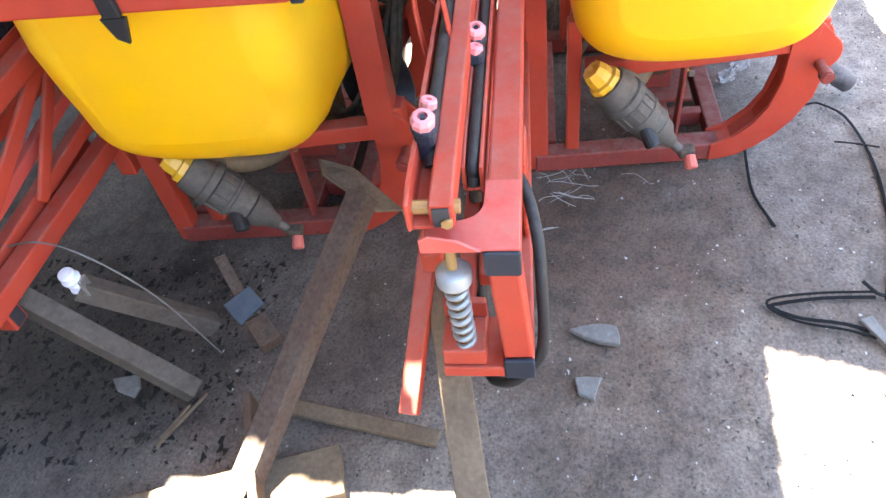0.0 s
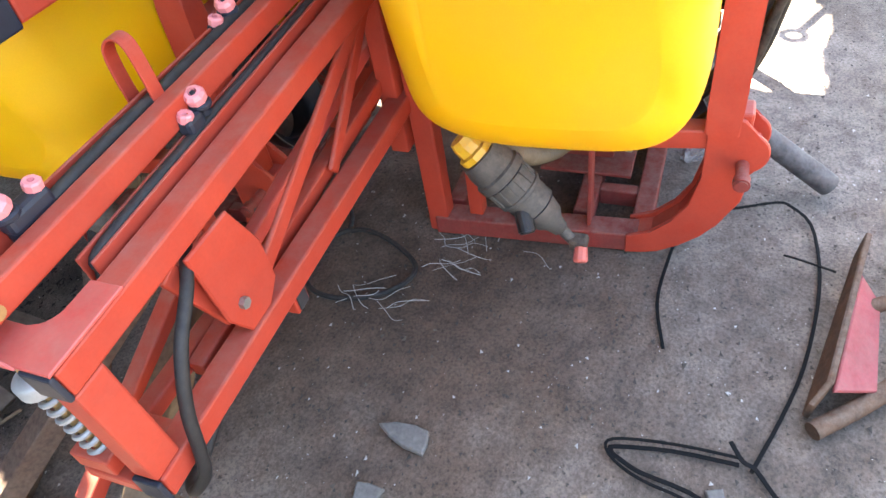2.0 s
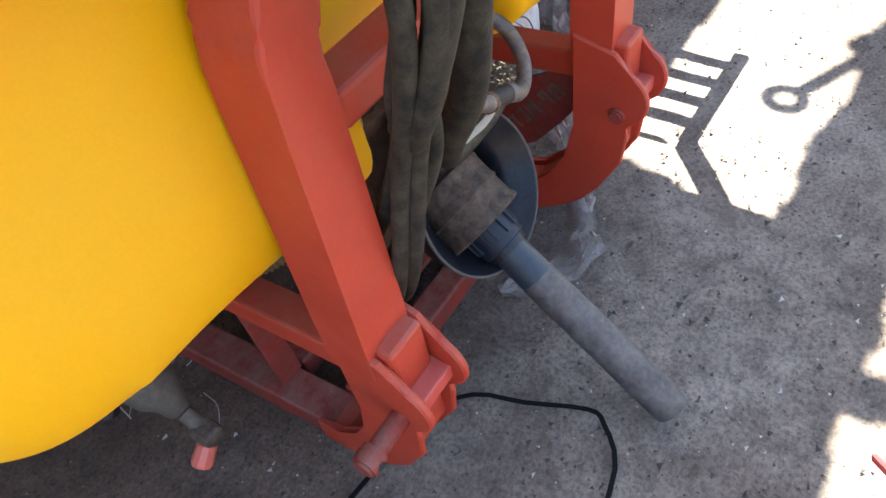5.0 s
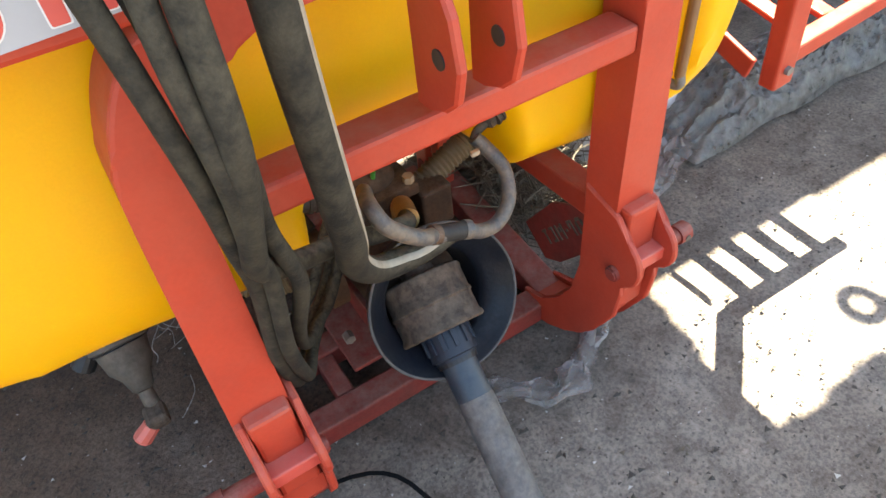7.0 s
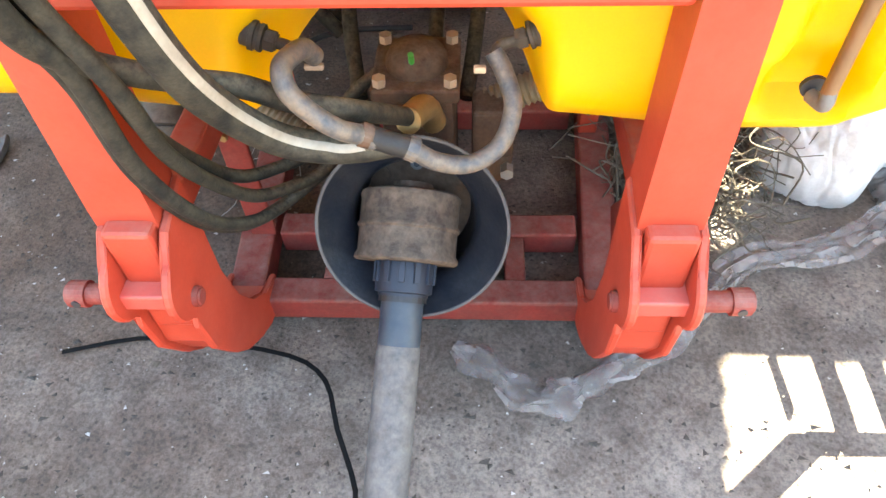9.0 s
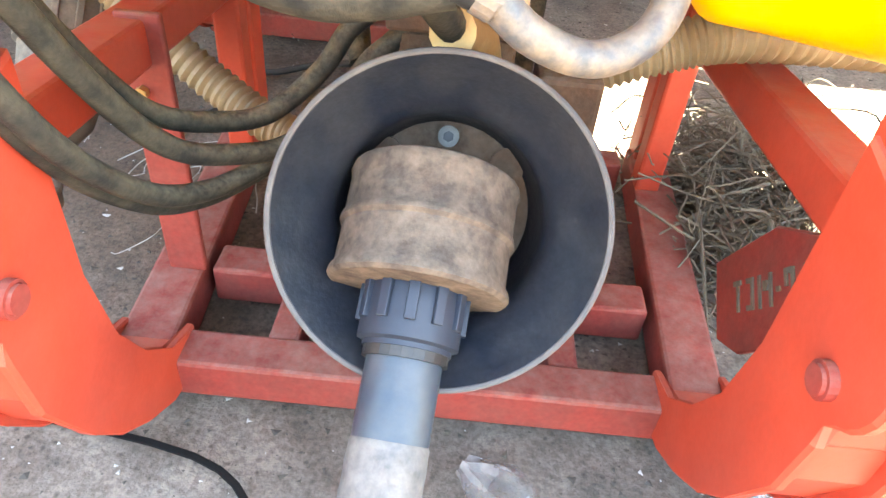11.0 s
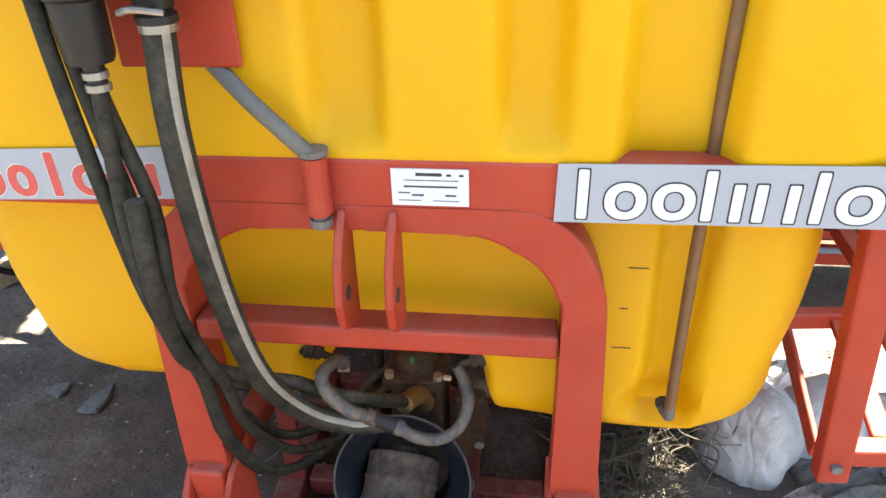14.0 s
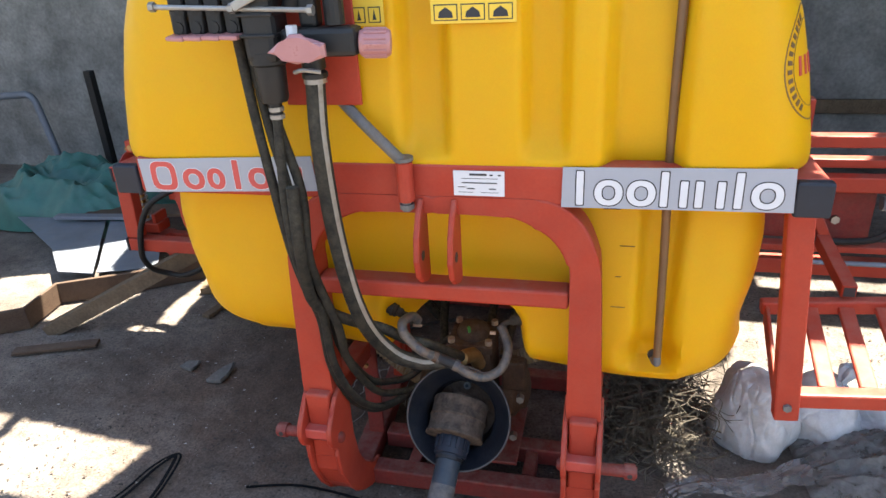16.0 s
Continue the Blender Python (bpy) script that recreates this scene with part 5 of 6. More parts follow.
def folded_boom():
    """Lattice boom arm folded along the back of the sprayer, with its second and third arms beside it."""
    host = thing("spray_boom", "red folded spray boom with springs and pink nozzles", "boom", "folded booms")
    top_tube = part("top_tube", beam((-1.404, 0.80, 0.722), (-0.33, 0.80, 0.765), 0.052, 0.05), RED, host)
    part("end_cap", beam((-1.414, 0.80, 0.7215), (-1.4045, 0.80, 0.722), 0.054, 0.052, 0.004), BLUE_BLACK, top_tube, "black plastic end cap")
    low_tube = part("bottom_tube", beam((-1.402, 0.786, 0.452), (-0.33, 0.80, 0.44), 0.05, 0.05), RED, host)
    part("end_cap", beam((-1.413, 0.786, 0.452), (-1.4025, 0.786, 0.452), 0.052, 0.052, 0.004), BLUE_BLACK, low_tube, "black plastic end cap")
    part("end_post", beam((-1.377, 0.787, 0.478), (-1.377, 0.80, 0.696), 0.048, 0.056, up=(1, 0, 0)), RED, host, "bright red end post")
    part("rear_post", beam((-0.37, 0.82, 0.30), (-0.37, 0.82, 0.98), 0.05, 0.05, up=(0, 1, 0)), RED, host)
    part("inner_tube", beam((-1.20, 0.85, 0.44), (-0.33, 0.85, 0.50), 0.035, 0.04), RED, host)
    part("inner_tube", beam((-1.0, 0.87, 0.50), (-0.33, 0.87, 0.585), 0.03, 0.035), PINKISH, host)
    part("hinge_plate", plate([(-1.17, 0.775, 0.70), (-1.06, 0.775, 0.70), (-1.02, 0.775, 0.60), (-1.02, 0.775, 0.51), (-1.06, 0.775, 0.475), (-1.12, 0.775, 0.475), (-1.155, 0.775, 0.54)], 0.010, 0.003), RED, host)
    part("bolt", rod((-1.115, 0.771, 0.545), (-1.115, 0.76, 0.545), 0.011, 6), STEEL, host)
    part("brace", beam((-1.04, 0.80, 0.50), (-0.48, 0.80, 0.73), 0.012, 0.04), RED, host)
    part("brace", beam((-0.70, 0.82, 0.48), (-0.40, 0.82, 0.72), 0.012, 0.035), RED, host)
    part("drop_plate", beam((-1.19, 0.80, 0.69), (-1.12, 0.80, 0.51), 0.012, 0.04), RED, host)
    foot = part("foot_socket", box((-1.0, 0.778, 0.37), (-0.955, 0.822, 0.425), 0.004), RED, host)
    # black plate painted as the dark inside of the socket
    part("socket_mouth", box((-0.993, 0.774, 0.377), (-0.962, 0.7775, 0.418), 0.001), PRINT_AND_HOLLOW_BLACK, foot)
    # third arm: a channel with the bright square arm beside it and a spray pipe between
    part("channel_wall", plate([(-1.405, 0.924, 0.785), (-1.405, 0.924, 0.832), (-1.36, 0.924, 0.838), (-0.30, 0.932, 0.848), (-0.30, 0.932, 0.79)], 0.007, 0.002), RED, host)
    part("channel_floor", beam((-1.395, 0.905, 0.782), (-0.30, 0.912, 0.80), 0.038, 0.006, 0.001), RED, host)
    arm = part("outer_arm", beam((-1.395, 0.879, 0.802), (-0.30, 0.885, 0.828), 0.034, 0.046, 0.004), RED, host, "bright red square arm")
    # the arm's shaded hollow is a black inset
    part("arm_mouth", beam((-1.3985, 0.879, 0.802), (-1.3952, 0.879, 0.802), 0.024, 0.034, 0.001), PRINT_AND_HOLLOW_BLACK, arm)
    part("pivot_bolt", rod((-1.402, 0.872, 0.793), (-1.39, 0.872, 0.793), 0.009, 6), BRASS, arm, "worn brass bolt")
    part("pivot_pin", rod((-1.372, 0.855, 0.80), (-1.372, 0.934, 0.80), 0.011, 12), BRASS, arm)
    part("spray_pipe", sweep([(-1.28, 0.905, 0.795), (-1.25, 0.906, 0.815), (-1.15, 0.907, 0.83), (-0.8, 0.91, 0.836), (-0.30, 0.914, 0.846)], 0.0105, 12), RUBBER_DARK, host, "black spray pipe", smooth=True)
    # second arm: a narrow channel with its pipe
    for y in (0.836, 0.864):
        part("channel_wall", beam((-1.25, y, 0.742), (-0.30, y, 0.785), 0.006, 0.05, 0.002), RED, host)
    part("channel_floor", beam((-1.25, 0.85, 0.72), (-0.30, 0.85, 0.763), 0.022, 0.006, 0.001), RED, host)
    part("spray_pipe", sweep([(-1.24, 0.85, 0.69), (-1.235, 0.85, 0.735), (-1.19, 0.85, 0.762), (-0.8, 0.85, 0.78), (-0.30, 0.85, 0.803)], 0.0105, 12), RUBBER_DARK, host, "black spray pipe", smooth=True)
    part("lower_channel", beam((-1.30, 0.93, 0.60), (-0.33, 0.93, 0.62), 0.035, 0.045), RED, host)
    bridge = [(-1.411, 0.774, 0.7505), (-1.27, 0.774, 0.7545), (-1.27, 0.828, 0.7545)]
    for a in range(0, 91, 15):
        bridge.append((-1.322 - 0.032 * math.sin(radians(a)), 0.862 - 0.034 * math.cos(radians(a)), 0.7525 - 0.0008 * a / 90))
    bridge += [(-1.352, 0.914, 0.7515), (-1.41, 0.912, 0.7505)]
    part("end_bridge", plate(bridge, 0.006, 0.0015), PINKISH, host, "faded pinkish red bridge plate")
    part("bridge_lip", plate([(-1.412, 0.828, 0.75), (-1.412, 0.914, 0.75), (-1.412, 0.914, 0.775), (-1.412, 0.90, 0.782), (-1.412, 0.86, 0.772)], 0.005, 0.001), PINKISH, host)
    nozzle(host, (-1.265, 0.910, 0.876), (-1.213, 0.910, 0.861))
    nozzle(host, (-0.713, 0.924, 0.868), (-0.758, 0.922, 0.852))
    nozzle(host, (-0.42, 0.926, 0.875), (-0.465, 0.924, 0.86))
    nozzle(host, (-0.935, 0.857, 0.826), (-0.975, 0.858, 0.806))
    nozzle(host, (-0.45, 0.857, 0.846), (-0.495, 0.857, 0.83))
    loop = [(-0.968, 0.946, 0.80), (-0.968, 0.952, 0.87), (-0.966, 0.950, 0.915), (-0.963, 0.932, 0.934), (-0.962, 0.912, 0.924), (-0.964, 0.903, 0.88), (-0.966, 0.898, 0.82)]
    part("strap_handle", sweep(loop, 0, per=6, section=rect(0.005, 0.027, 0.002), up=(1, 0, 0)), RED, host, "bent flat-steel handle")
    # spring and its seat
    rodp, end = Vector((-1.386, 0.878, 0.75)), Vector((-1.386, 0.875, 0.50))
    d = (end - rodp).normalized()
    damper = part("spring_rod", rod(rodp, end, 0.009, 12), BRASS, host)
    part("spring_cap", lathe([(0.012, 0), (0.024, 0.005), (0.028, 0.010), (0.028, 0.03), (0.023, 0.034)], rodp + d * 0.06, d, 20), SPRING, damper, "grey spring cap", smooth=True)
    a = d.cross(Vector((1, 0, 0))).normalized()
    b = d.cross(a)
    turns, length = 7.5, (end - rodp).length - 0.09
    coil = [rodp + d * (0.09 + length * k / 120) + (a * math.cos(2 * math.pi * turns * k / 120) + b * math.sin(2 * math.pi * turns * k / 120)) * 0.0155 for k in range(121)]
    part("coil_spring", sweep(coil, 0.0048, 7, per=1), SPRING, damper, "grey steel coil spring", smooth=True)
    seat = part("spring_seat", box((-1.412, 0.84, 0.468), (-1.32, 0.914, 0.506), 0.004), RED, host, "folded red spring seat")
    part("seat_back", box((-1.34, 0.84, 0.507), (-1.325, 0.914, 0.545), 0.003), RED, seat)
    part("seat_plate", box((-1.412, 0.812, 0.430), (-1.30, 0.917, 0.458), 0.004), RED, host)
    part("rear_tube", beam((-1.33, 0.89, 0.44), (-0.40, 0.89, 0.43), 0.035, 0.035), RED, host)
    part("stay_bar", beam((-1.417, 1.0, 0.305), (-0.95, 0.955, 0.545), 0.036, 0.036, 0.004), RED, host, "sloping red square bar")
    part("stay_lug", box((-0.98, 0.935, 0.53), (-0.94, 0.97, 0.60), 0.003), RED, host)
    hose_pts = [(-1.12, 0.812, 0.69), (-1.19, 0.772, 0.665), (-1.265, 0.752, 0.62), (-1.315, 0.746, 0.54), (-1.338, 0.745, 0.46), (-1.350, 0.755, 0.40), (-1.358, 0.80, 0.335), (-1.33, 0.845, 0.295), (-1.27, 0.86, 0.282), (-1.18, 0.87, 0.32), (-1.10, 0.88, 0.40)]
    part("boom_hose", sweep(hose_pts, 0.0108, 10), RUBBER_DARK, host, "black hose looping under the boom", smooth=True)
    return host


def boom_right():
    """The other boom, folded on the far side of the tank: rails with a hinge plate."""
    host = thing("spray_boom", "red folded boom rails with a hinge plate and hoses", "boom", "folded booms")
    for name, z, h, y in (("rail", 0.862, 0.034, 0.85), ("rail", 0.79, 0.026, 0.88), ("rail", 0.742, 0.046, 0.83), ("rail", 0.542, 0.022, 0.83), ("rail", 0.47, 0.05, 0.85)):
        part(name, beam((0.395, y, z), (1.85, y, z + 0.006), 0.045, h, 0.004), RED, host)
    part("upright", box((0.862, 0.828, 0.8795), (0.888, 0.872, 0.985), 0.004), RED, host)
    hinge = part("hinge_plate", box((0.40, 0.858, 0.558), (1.10, 0.870, 0.716), 0.003), RED_DUSTY, host)
    part("bolt", rod((1.0, 0.857, 0.622), (1.0, 0.846, 0.622), 0.013, 6), STEEL, hinge)
    part("rear_post", beam((0.45, 0.83, 0.30), (0.45, 0.83, 0.90), 0.05, 0.04, up=(0, 1, 0)), RED, host)
    part("grey_pipe", rod((1.13, 0.90, 0.66), (1.85, 0.90, 0.66), 0.022, 14), GALV, host, smooth=True)
    part("boom_hose", sweep([(1.14, 0.82, 0.72), (1.15, 0.79, 0.66), (1.10, 0.78, 0.60), (1.02, 0.80, 0.575), (0.9, 0.82, 0.57)], 0.010, 10), RUBBER_DARK, host, smooth=True)
    part("thin_hose", sweep([(0.92, 0.80, 0.505), (1.1, 0.79, 0.51), (1.3, 0.80, 0.505), (1.8, 0.80, 0.51)], 0.008, 8), GALV, host, smooth=True)
    part("diagonal", beam((0.98, 0.82, 0.565), (0.90, 0.82, 0.72), 0.010, 0.03), RED, host)
    return host


boom = folded_boom()
boom_right()
far_boom = copy_thing(boom, pose(-0.266, 1.099, -0.025, 0, 0, -1))

# ---- things round about ----


def step_rack():
    """The red rack of sloping bars that hangs on the far side of the frame."""
    host = thing("bar_rack", "red steel rack with sloping bars on the sprayer's side", "rack")
    part("post", beam((0.742, 0.104, 0.452), (0.699, 0.104, 0.953), 0.050, 0.036, up=(0, 1, 0)), RED, host)
    part("rail", beam((0.752, 0.116, 0.497), (1.12, 0.116, 0.528), 0.036, 0.036), RED, host)
    part("rail", beam((0.735, 0.43, 0.545), (1.12, 0.43, 0.578), 0.032, 0.036), RED, host)
    part("link", beam((0.733, 0.152, 0.462), (0.748, 0.42, 0.535), 0.010, 0.045), RED, host)
    part("tube_stub", beam((0.93, 0.43, 0.60), (0.93, 0.70, 0.62), 0.035, 0.035, 0.003), RED, host)
    # the stub's dark hollow is a flat black box
    part("stub_mouth", box((0.917, 0.4265, 0.588), (0.943, 0.4295, 0.612), 0), PRINT_AND_HOLLOW_BLACK, host)
    for k in range(4):
        x = 0.825 + k * 0.080
        part("bar", beam((x, 0.135, 0.512 + k * 0.006), (x + 0.022, 0.43, 0.555 + k * 0.006), 0.036, 0.014, 0.004), RED, host)
    part("bolt", rod((0.738, 0.087, 0.490), (0.738, 0.078, 0.490), 0.009, 6), GREY_ROD, host)
    return host


step_rack()


def plank(name, label, category, a, b, w, h, mat):
    ob = part(name, beam(a, b, w, h, 0.003), mat)
    return tagged(ob, label, category)


plank("leaning_beam", "rusty brown square beam leaning up from the ground", "beam", (-1.50, 1.42, 0.035), (-0.90, 1.16, 0.40), 0.056, 0.06, BEAM)
plank("leaning_timber", "square weathered timber leaning under the boom end", "timber", (-1.95, 0.80, 0.0), (-1.06, 0.972, 0.445), 0.062, 0.062, WOOD)
plank("thin_lath", "thin grey wooden lath on the ground", "lath", (-1.24, 1.36, 0.012), (-1.315, 0.99, 0.012), 0.04, 0.018, WOOD)
plank("wooden_plank", "sunlit pale wooden plank end", "plank", (-1.55, 1.70, 0.02), (-1.40, 1.20, 0.02), 0.12, 0.03, WOOD)
plank("thin_stick", "thin dry stick on the earth", "stick", (-1.35, 1.68, 0.008), (-1.20, 1.60, 0.008), 0.008, 0.008, WOOD)


def insulated_post(a, b):
    """A dark wooden bar with a white insulator at its end."""
    a, b = Vector(a), Vector(b)
    d = (a - b).normalized()
    host = thing("insulator_bar", "grey weathered wooden bar with white porcelain insulators", "bar", "insulator bars")
    part("bar", beam(b, a, 0.05, 0.05, 0.004), WOOD_GREY, host, "grey weathered wooden bar")
    for lift in (0.0, 0.034):
        part("insulator", lathe([(0.012, 0), (0.020, 0.002), (0.0225, 0.010), (0.013, 0.016), (0.011, 0.024), (0.019, 0.027), (0.017, 0.033), (0.008, 0.035)], a - d * 0.01 + Vector((-0.2, 0, 1)).normalized() * lift, Vector((-0.2, 0, 1)), 14), WHITE, host, "white porcelain insulator", smooth=True)
    part("clip", box(a + Vector((-0.015, -0.03, -0.02)), a + Vector((0.012, -0.022, 0.03)), 0.002), STEEL, host)
    return host


insulated_post((-1.12, 1.82, 0.34), (-1.0, 1.64, 0.03))
insulated_post((-1.16, 1.95, 0.36), (-1.21, 1.62, 0.03))
tagged(part("loose_wire", sweep([(-1.09, 1.98, 0.44), (-1.10, 1.86, 0.47), (-1.125, 1.74, 0.45), (-1.12, 1.64, 0.30), (-1.08, 1.60, 0.012)], 0.0022, 6), GREY_ROD, smooth=True), "thin grey wire hooked over the insulator bars", "wire")
tagged(part("plastic_shard", plate([(-0.76, 1.30, 0.40), (-0.80, 1.20, 0.40), (-0.90, 1.07, 0.345), (-0.93, 1.13, 0.372), (-0.84, 1.27, 0.415)], 0.006, 0.002), WOOD), "grey-brown broken plastic sheet lying on the beam", "plastic scrap")
tagged(part("blue_scrap", plate([(-0.98, 1.60, 0.09), (-0.92, 1.54, 0.10), (-0.95, 1.50, 0.06), (-1.02, 1.55, 0.05)], 0.008, 0.002), BLUE_TUBE), "scrap of blue-grey plastic on the bars", "plastic scrap")
plank("rusty_bracket", "short rusty flat iron among the scrap", "iron", (-0.80, 1.67, 0.09), (-0.97, 1.54, 0.02), 0.035, 0.012, RUST)
plank("orange_bracket", "rusty orange iron piece among the scrap", "iron", (-0.98, 1.53, 0.022), (-1.06, 1.46, 0.022), 0.06, 0.03, RUST)


def shard(label, corners, flat=0.014, mat=STONE):
    """A flat broken piece of stone, lying on its face."""
    tagged(part("stone_chip", plate([(x, y, flat * 0.5 + 0.003) for x, y in corners], flat, 0.003), mat), label, "stone")


shard("long pointed grey chip of stone on the earth", [(-1.007, 0.684), (-0.996, 0.646), (-0.990, 0.60), (-0.997, 0.566), (-1.028, 0.560), (-1.053, 0.562), (-1.046, 0.61), (-1.03, 0.65)], 0.018)
shard("small three-cornered grey stone chip on the earth", [(-1.147, 0.677), (-1.143, 0.65), (-1.147, 0.612), (-1.17, 0.622), (-1.208, 0.633), (-1.192, 0.67)])
shard("narrow grey stone chip by the black strap", [(-0.977, -0.01), (-0.964, -0.042), (-1.02, -0.055), (-1.067, -0.065), (-1.077, -0.053), (-1.02, -0.03)])
shard("grey flat stone among the dirt and scrap", [(-1.165, 1.879), (-1.151, 1.808), (-1.19, 1.79), (-1.219, 1.795), (-1.20, 1.85)])
plank("thin_stick", "thin pale stick lying on the earth", "stick", (-1.33, 1.678, 0.008), (-1.236, 1.635, 0.008), 0.008, 0.008, WOOD)


def strap(name, label, pts, w=0.012, mat=STRAP):
    line = [(x, y, z) for x, y, z in pts]
    return tagged(part(name, sweep(line, 0, per=3, section=rect(w, 0.003, 0.001), up=(0, 0, 1)), mat), label, "strap")


strap("plastic_strap", "long black plastic strap lying in bends", [(-0.647, 0.107, 0.006), (-0.519, 0.136, 0.008), (-0.40, 0.131, 0.012), (-0.234, 0.105, 0.010), (-0.162, 0.056, 0.012), (-0.13, -0.03, 0.010), (-0.088, -0.13, 0.010), (-0.10, -0.165, 0.010), (-0.16, -0.212, 0.008), (-0.30, -0.229, 0.006), (-0.45, -0.221, 0.006), (-0.63, -0.19, 0.006), (-0.775, -0.145, 0.006), (-0.911, -0.093, 0.006)], 0.0085)
strap("plastic_strap", "doubled black plastic strap on the earth", [(-0.902, -0.07, 0.008), (-0.906, 0.057, 0.010), (-0.926, 0.172, 0.012), (-0.938, 0.178, 0.012), (-0.950, 0.160, 0.010), (-0.969, 0.113, 0.008), (-0.985, 0.02, 0.007), (-1.02, -0.06, 0.006)], 0.010)
strap("plastic_strap", "second turn of black plastic strap lying beside the first", [(-0.888, -0.075, 0.012), (-0.890, 0.05, 0.012), (-0.905, 0.160, 0.014), (-0.925, 0.192, 0.014), (-0.958, 0.168, 0.012), (-0.985, 0.11, 0.010), (-1.004, 0.02, 0.008), (-1.045, -0.075, 0.007)], 0.007)
strap("plastic_strap", "knotted end of black plastic strap", [(-0.86, -0.05, 0.02), (-0.895, -0.075, 0.014), (-0.905, -0.10, 0.010), (-0.95, -0.135, 0.008), (-1.0, -0.18, 0.006)], 0.010)
strap("plastic_strap", "short black plastic strap on the earth", [(-0.285, -0.148, 0.006), (-0.30, -0.19, 0.010), (-0.32, -0.266, 0.006)], 0.006)


def wire_coil():
    line = [(-0.555 + 0.125 * math.cos(a) + 0.02 * math.sin(2 * a), 0.93 + 0.16 * math.sin(a), 0.012 + 0.006 * math.sin(3 * a)) for a in np.linspace(0.3, 6.9, 30)]
    line += [(-0.38, 1.04, 0.015), (-0.27, 1.10, 0.02), (-0.08, 1.10, 0.03)]
    tagged(part("cable_coil", sweep(line, 0.0075, 8, per=3), RUBBER_DARK, smooth=True), "loop of black cable on the earth", "cable")


wire_coil()


def shreds():
    rng = random.Random(11)
    bm = bmesh.new()
    for k in range(26):
        x, y = (rng.gauss(-0.43, 0.05), rng.gauss(0.64, 0.08)) if k < 17 else (rng.gauss(-0.63, 0.04), rng.gauss(0.82, 0.07))
        a = rng.uniform(0.5, 2.4)
        pts = [(x + 0.05 * s * math.cos(a) + rng.uniform(-0.012, 0.012), y + 0.06 * s * math.sin(a) + rng.uniform(-0.012, 0.012), 0.006 + rng.uniform(0, 0.012)) for s in (-1, -0.4, 0.3, 1)]
        sweep(pts, rng.uniform(0.0006, 0.0014), 4, bm, per=4)
    tagged(part("string_shreds", bm, GRIT_PALE), "shreds of pale plastic string on the earth", "string", kind="stuff")


shreds()


def crumbs(name, label, count, mat, lo, hi, seed, area=(-1.9, 1.5, -1.0, 1.9)):
    """Loose grit trodden into the earth."""
    rng = np.random.default_rng(seed)
    xy = np.stack([rng.uniform(area[0], area[1], count), rng.uniform(area[2], area[3], count)], 1)
    size = lo + (hi - lo) * rng.random(count) ** 3
    base = np.array([(1, 0, 0), (-0.6, 0.8, 0), (-0.5, -0.9, 0), (0.1, 0.1, 0.9)], float)
    verts = np.zeros((count, 4, 3))
    for k in range(4):
        verts[:, k] = base[k] + rng.uniform(-0.35, 0.35, (count, 3))
    turn = rng.uniform(0, 6.28, count)
    c, s = np.cos(turn), np.sin(turn)
    x, y = verts[..., 0] * c[:, None] - verts[..., 1] * s[:, None], verts[..., 0] * s[:, None] + verts[..., 1] * c[:, None]
    long = rng.uniform(0.5, 1.8, count)
    out = np.stack([xy[:, :1] + x * (size * long)[:, None], xy[:, 1:] + y * size[:, None], 0.003 + verts[..., 2] * size[:, None] * 0.4], -1).reshape(-1, 3)
    faces = [(4 * i + a, 4 * i + b, 4 * i + d) for i in range(count) for a, b, d in ((0, 1, 3), (1, 2, 3), (2, 0, 3))]
    mesh = bpy.data.meshes.new(name)
    mesh.from_pydata(out.tolist(), [], faces)
    mesh.materials.append(mat)
    tagged(new(name, mesh), label, "grit", kind="stuff")


crumbs("dark_crumbs", "dark crumbs of earth and bark on the floor", 13000, GRIT_DARK, 0.0014, 0.0065, 1)
crumbs("pale_grit", "pale stone grit and chaff on the floor", 2600, GRIT_PALE, 0.0012, 0.005, 2)
crumbs("dirt_clods", "black oily clods and litter under the scrap", 1100, BLACK_DIRT, 0.003, 0.015, 6, (-1.40, -0.72, 1.50, 2.35))
crumbs("straw_bits", "bits of chopped straw on the floor", 1500, STRAW, 0.002, 0.007, 3)


def straw_heap():
    """Dry stalks and roots under the sprayer and beside it."""
    rng = random.Random(5)
    bm = bmesh.new()
    for k in range(900):
        x, y = rng.gauss(0.52, 0.13), rng.gauss(0.62, 0.17)
        if x < 0.36 or y < 0.36 or x > 0.66 + 0.12 * (y > 0.75):
            continue
        z = abs(rng.gauss(0.05, 0.05)) + 0.005
        a = rng.uniform(0, 6.3)
        l = rng.uniform(0.04, 0.12)
        d = Vector((math.cos(a) * l, math.sin(a) * l, rng.uniform(-0.04, 0.04)))
        c = Vector((x, y, z))
        bend = Vector((rng.uniform(-0.045, 0.045), rng.uniform(-0.045, 0.045), rng.uniform(0, 0.05)))
        p, q = c - d, c + d
        p.z, q.z = max(p.z, 0.004), max(q.z, 0.004)
        sweep([p, c + bend, c - bend * 0.6 + d * 0.5, q], rng.uniform(0.0008, 0.0022), 4, bm, per=5)
    tagged(part("straw_heap", bm, STRAW), "heap of dry grey-brown stalks", "straw", kind="stuff")


straw_heap()


